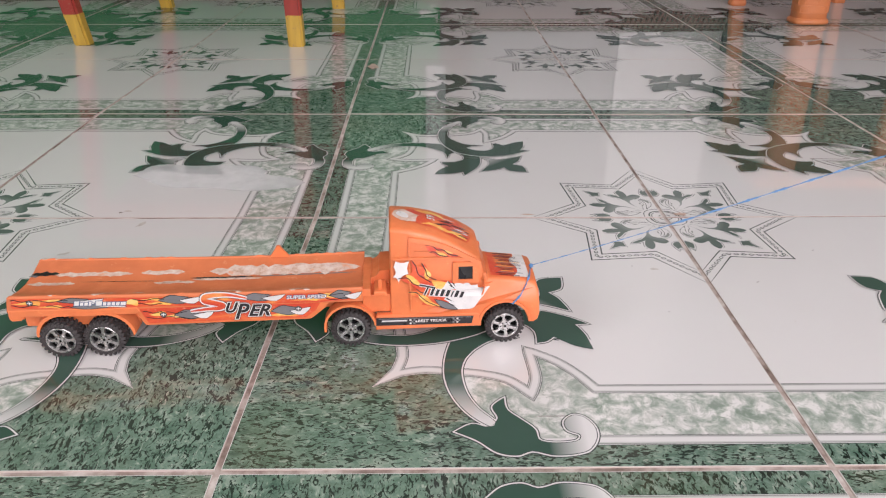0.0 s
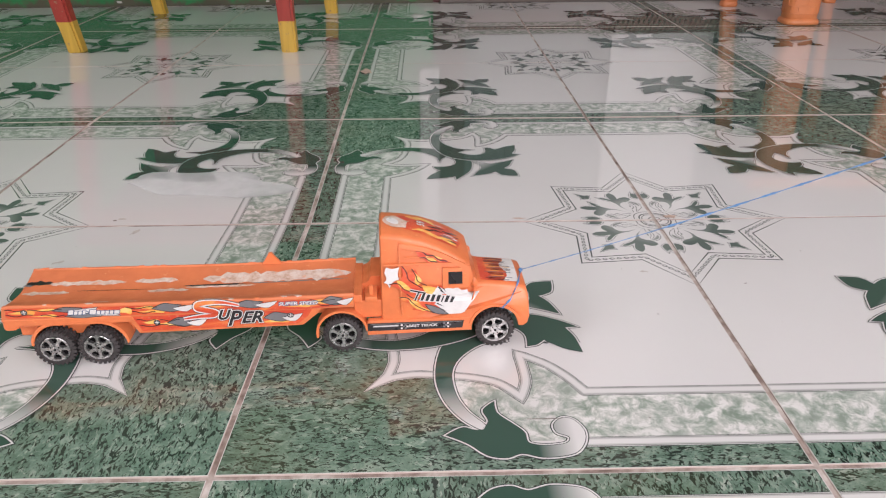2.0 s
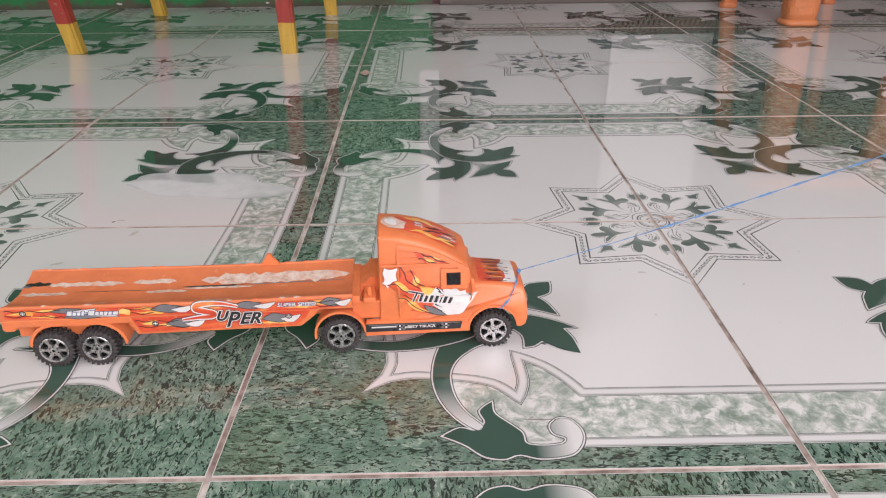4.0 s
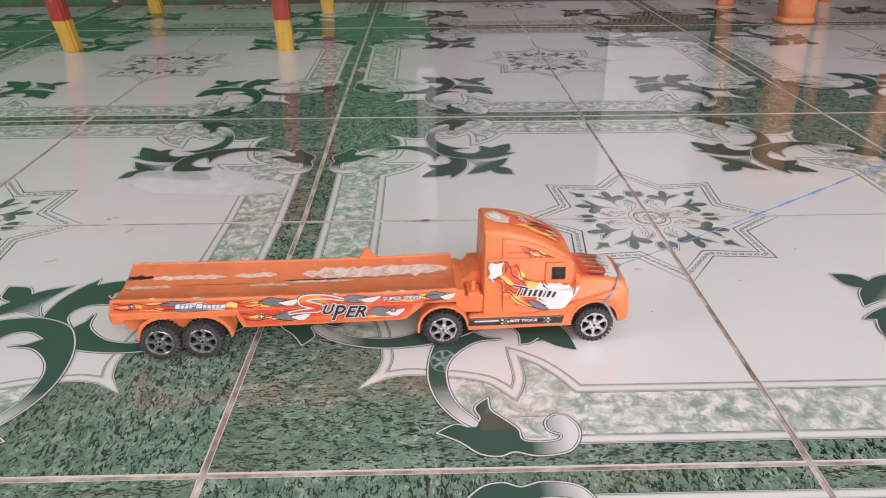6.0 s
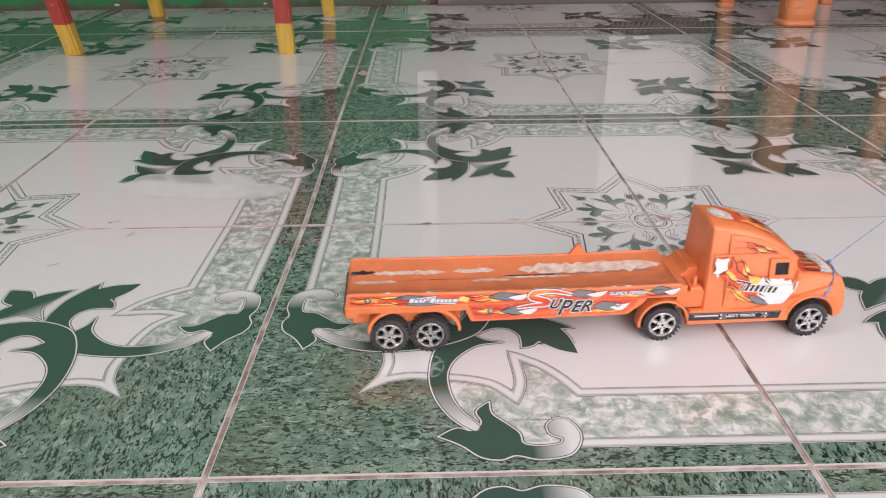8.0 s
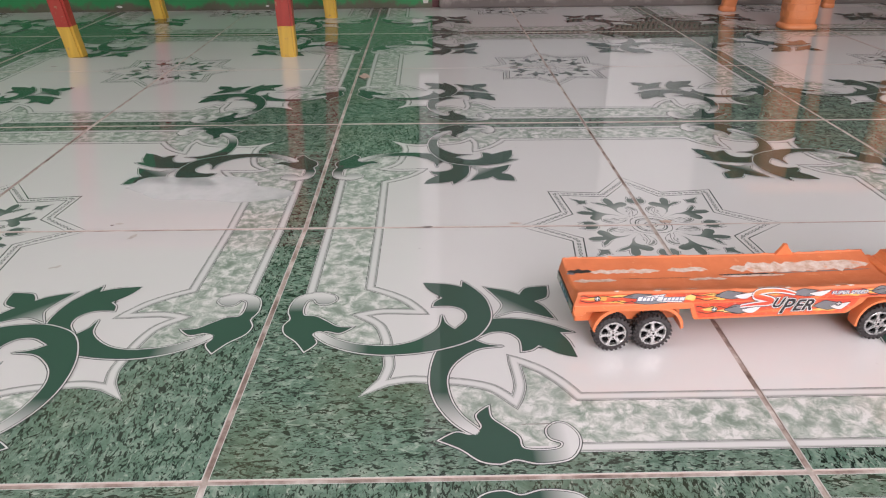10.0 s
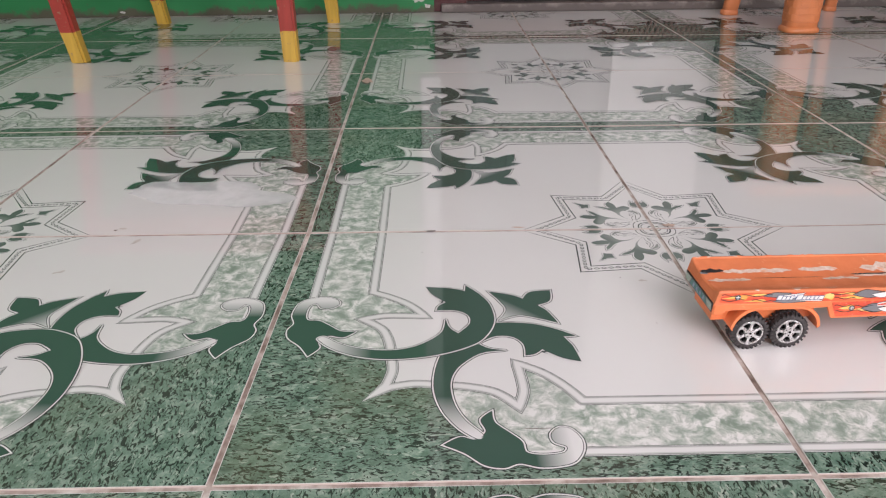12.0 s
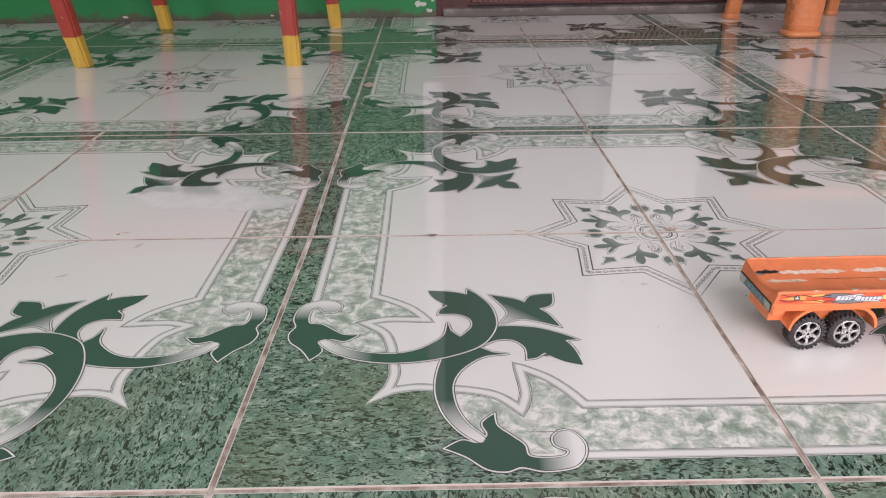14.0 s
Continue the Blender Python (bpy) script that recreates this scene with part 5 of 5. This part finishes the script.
def pull_string():
    """The taut string ahead of the truck; its own x axis runs along it."""
    bm = bmesh.new()
    thin = [(0, 0, 0), (40, 0, -1.5), (80, 0, -2.6), (120, 0, -3.2)]
    thick = [(120, 0, -3.2), (200, 0, -3.6), (300, 0, -3.0), (420, 0, -1.2), (560, 0, 2.5), (720, 0, 8)]
    twist(bm, thin, 0.9, 0.7)
    ob = new("pull_string", mesh_of(bm, "pull_string", M_STRING))
    tagged(ob, "taut blue raffia string tied to the toy truck", "string")
    bm = bmesh.new()
    twist(bm, thick, 1.9, 0.9, 0.05)
    part("ribbon_stretch", bm, M_STRING, ob, "wider untwisted stretch")
    bm = bmesh.new()
    bmesh.ops.create_icosphere(bm, subdivisions=2, radius=1.9 * MM)
    part("knot", bm, M_STRING, ob)
    return ob


string = pull_string()

# ---- floor tiles ----
TILE = tile_mesh()


def seam_drift(y):
    """The joint at x = 0 was laid askew: it drifts west towards the south."""
    return -0.0058 * min(1.0, max(0.0, 1 - y / T)) ** 0.8


# the tiles were laid by eye: how far some of the joints' crossings lie off the true grid
CROSSING = {(-1, 2): (-0.005, 0.007), (0, 1): (0.003, -0.001), (0, 2): (0.0, 0.0035), (1, 1): (0.001, -0.003), (1, 2): (0.0, -0.0006)}


def askew_tile(ti, tj, m):
    """A tile that follows the uneven joints round it."""
    me = TILE.copy()
    back_again = m.inverted()
    for v in me.vertices:
        p = m @ v.co
        u, w = p.x / T - ti, p.y / T - tj
        dx = dy = 0.0
        for a, b, k in ((0, 0, (1 - u) * (1 - w)), (1, 0, u * (1 - w)), (0, 1, (1 - u) * w), (1, 1, u * w)):
            off = CROSSING.get((ti + a, tj + b), (0.0, 0.0))
            dx, dy = dx + k * off[0], dy + k * off[1]
        if tj in (-1, 0):
            if ti == -1:
                dx += seam_drift(p.y) * max(0.0, u) ** 0.5
            elif ti == 0 and p.x < 0.004:
                dx += seam_drift(p.y)
        v.co = back_again @ (p + Vector((dx, dy, 0)))
    return me


for ti in range(-6, 7):
    for tj in range(-5, 6):
        gx, gy = ti + ti % 2, tj + tj % 2
        turn = {(0, 0): 0, (1, 0): 90, (1, 1): 180, (0, 1): -90}[(ti % 2, tj % 2)]
        m = pose(gx * T, gy * T, 0.00025 * random.uniform(-1, 1), 0.03 * random.uniform(-1, 1), 0.03 * random.uniform(-1, 1), turn)
        ob = new("tile", askew_tile(ti, tj, m) if -2 <= ti <= 1 and -1 <= tj <= 2 else TILE)
        ob.parent = floor
        ob.matrix_basis = m


def mark(x, y, rx, ry, turn, mat, seed):
    """A flat, ragged stain or chip on the glaze."""
    pts = []
    for k in range(18):
        a = 2 * math.pi * k / 18
        r = 0.75 + 0.55 * noise.noise(Vector((math.cos(a) * 1.7, math.sin(a) * 1.7, seed * 3.1)))
        pts.append(Vector((0.8 * rx * r * math.cos(a), 0.8 * ry * r * math.sin(a))))
    bm = bmesh.new()
    fill(bm, pts, lambda u, v: Vector((u, v, 0)), 0)
    bmesh.ops.recalc_face_normals(bm, faces=bm.faces[:])
    for f in bm.faces:
        if f.normal.z < 0:
            f.normal_flip()
    part("dirt_mark", bm, mat, floor, "", pose(x, y, 0.0022, 0, 0, turn))


M_TAN = plastic("tan_chipped_clay", (0.52, 0.38, 0.31), 0.8, (0.3, 0.2, 0.15), 90)
M_GRIME = plastic("grey_grime", (0.20, 0.17, 0.155), 0.7, None, 90)
M_DUST = plastic("pale_dirt", (0.50, 0.46, 0.42), 0.8, None, 90)
for k, (x, y, rx, ry, turn, mat) in enumerate((
        (0.018, 1.128, 0.020, 0.030, 10, M_TAN), (0.419, 0.402, 0.013, 0.006, 0, M_TAN), (0.143, 0.395, 0.012, 0.004, 0, M_GRIME), (-0.187, 0.378, 0.004, 0.013, -25, M_DUST),
        (-0.24, 0.308, 0.010, 0.004, 30, M_DUST), (0.354, 0.271, 0.006, 0.004, -20, M_DUST), (-0.215, 0.414, 0.009, 0.003, 5, M_DUST), (0.22, 0.051, 0.024, 0.0006, 0, M_GRIME),
        (0.244, 0.402, 0.011, 0.003, 0, M_TAN), (-0.221, 0.41, 0.004, 0.003, 0, M_GRIME), (0.134, 0.34, 0.0015, 0.001, 0, M_GRIME), (0.346, 0.191, 0.0012, 0.001, 0, M_GRIME),
        (0.446, 0.244, 0.003, 0.0012, 20, M_GRIME), (0.53, 0.31, 0.002, 0.001, 40, M_GRIME), (-0.66, 1.24, 0.010, 0.004, 20, M_GRIME), (0.30, 0.05, 0.0012, 0.001, 0, M_GRIME))):
    mark(x, y, rx, ry, turn, mat, k)


def film(x, y, rx, ry, turn, seed, weight):
    """A pale, dull, half-clear patch with a ragged outline, laid over the glaze."""
    a = Mat("pale_film", 0.55)
    a.base((0.87, 0.865, 0.87))
    a.put(a.b, "Alpha", a.math("MULTIPLY", a.ramp(a.noise(a.mapping(), 40.0, 4), (0.3, 0.85), (0.6, 1.0)), weight))
    pts = []
    for k in range(40):
        t = 2 * math.pi * k / 40
        r = 0.85 + 0.4 * noise.noise(Vector((math.cos(t) * 1.5, math.sin(t) * 1.5, seed))) + 0.06 * noise.noise(Vector((math.cos(t) * 9, math.sin(t) * 9, seed)))
        pts.append(Vector((rx * r * math.cos(t), ry * r * math.sin(t))))
    bm = bmesh.new()
    fill(bm, pts, lambda u, v: Vector((u, v, 0)), 0)
    bmesh.ops.recalc_face_normals(bm, faces=bm.faces[:])
    for f in bm.faces:
        if f.normal.z < 0:
            f.normal_flip()
    part("dried_stain", bm, a.m, floor, "pale dull patch on the glaze", pose(x, y, 0.0019, 0, 0, turn))


film(-0.155, 0.520, 0.120, 0.054, -8, 4.2, 0.5)
rnd = random.Random(11)
for k in range(60):
    mark(rnd.uniform(-0.9, 1.2), rnd.uniform(0.0, 1.5), rnd.uniform(0.0006, 0.0016), rnd.uniform(0.0005, 0.0012), rnd.uniform(0, 180), M_GRIME if k % 3 else M_DUST, k + 40)

# ---- what moves ----
# seconds, place of the truck's rear axle, heading
TRUCK_WAY = [(0.0, -0.161, 0.1290, 3.05), (3.2, -0.161, 0.1290, 3.05), (4.4, -0.160, 0.1290, 3.05), (4.9, -0.146, 0.1292, 3.0), (5.3, -0.1255, 0.1295, 3.0), (5.5, -0.1125, 0.1300, 2.9),
             (6.0, -0.0725, 0.1325, 2.6), (6.5, -0.0405, 0.1355, 2.3), (7.0, -0.002, 0.1360, 2.3), (7.5, 0.047, 0.1390, 2.3), (8.0, 0.1115, 0.1412, 2.3), (8.2, 0.1385, 0.1420, 2.3),
             (10.5, 0.3335, 0.1460, 2.2), (11.0, 0.3620, 0.1470, 2.2), (11.5, 0.3830, 0.1490, 2.2), (12.0, 0.4120, 0.1500, 2.2), (12.5, 0.4355, 0.1520, 2.2), (13.0, 0.4560, 0.1520, 2.2),
             (13.5, 0.4610, 0.1530, 2.2), (14.0, 0.4605, 0.1530, 2.2)]
# seconds, heading and rise of the string
STRING_WAY = [(0.0, 13.5, 12), (1.5, 12.5, 12), (3.0, 12.0, 12), (5.5, 16, 12), (6.5, 21, 12), (7.0, 25, 12), (7.5, 27, 12), (8.0, 34, 12), (8.2, 38, 12), (9.5, 36, 13), (11, 30, 14), (14.0, 28, 14)]
KNOT = Vector((0.3815, 0.031, 0.0555))


def between(way, t):
    """The row at t: smooth, and never overshooting, between the rows given."""
    ts = [r[0] for r in way]
    k = max(0, min(len(way) - 2, int(np.searchsorted(ts, t, side="right")) - 1))

    def slope(i, c):
        if i == 0 or i == len(way) - 1:
            return 0.0
        a, b = [(way[j + 1][c] - way[j][c]) / (ts[j + 1] - ts[j]) for j in (i - 1, i)]
        return 0.0 if a * b <= 0 else 2 * a * b / (a + b)

    h = ts[k + 1] - ts[k]
    s = (t - ts[k]) / h
    out = []
    for c in range(1, len(way[0])):
        p, q, m0, m1 = way[k][c], way[k + 1][c], slope(k, c) * h, slope(k + 1, c) * h
        out.append(p * (2 * s**3 - 3 * s**2 + 1) + m0 * (s**3 - 2 * s**2 + s) + q * (-2 * s**3 + 3 * s**2) + m1 * (s**3 - s**2))
    return out


def truck_pose(t):
    x, y, a = between(TRUCK_WAY, t)
    return pose(x, y, 0, 0, 0, a)


def motions():
    times = [k / 10 for k in range(141)]
    walk(truck, [(t, truck_pose(t)) for t in times])
    for wheel, ax, y in WHEELS:
        rows = []
        for t in times:
            gone = between(TRUCK_WAY, t)[0] - TRUCK_WAY[0][1]
            rows.append((t, pose(ax, y, 0.0163, 0, math.degrees(gone / 0.0163) + ax * 900, 0)))
        walk(wheel, rows)
    rows = []
    for t in times:
        heading, rise = between(STRING_WAY, t)
        rows.append((t, Matrix.Translation(truck_pose(t) @ KNOT) @ pose(0, 0, 0, 0, -rise, heading)))
    walk(string, rows)


motions()
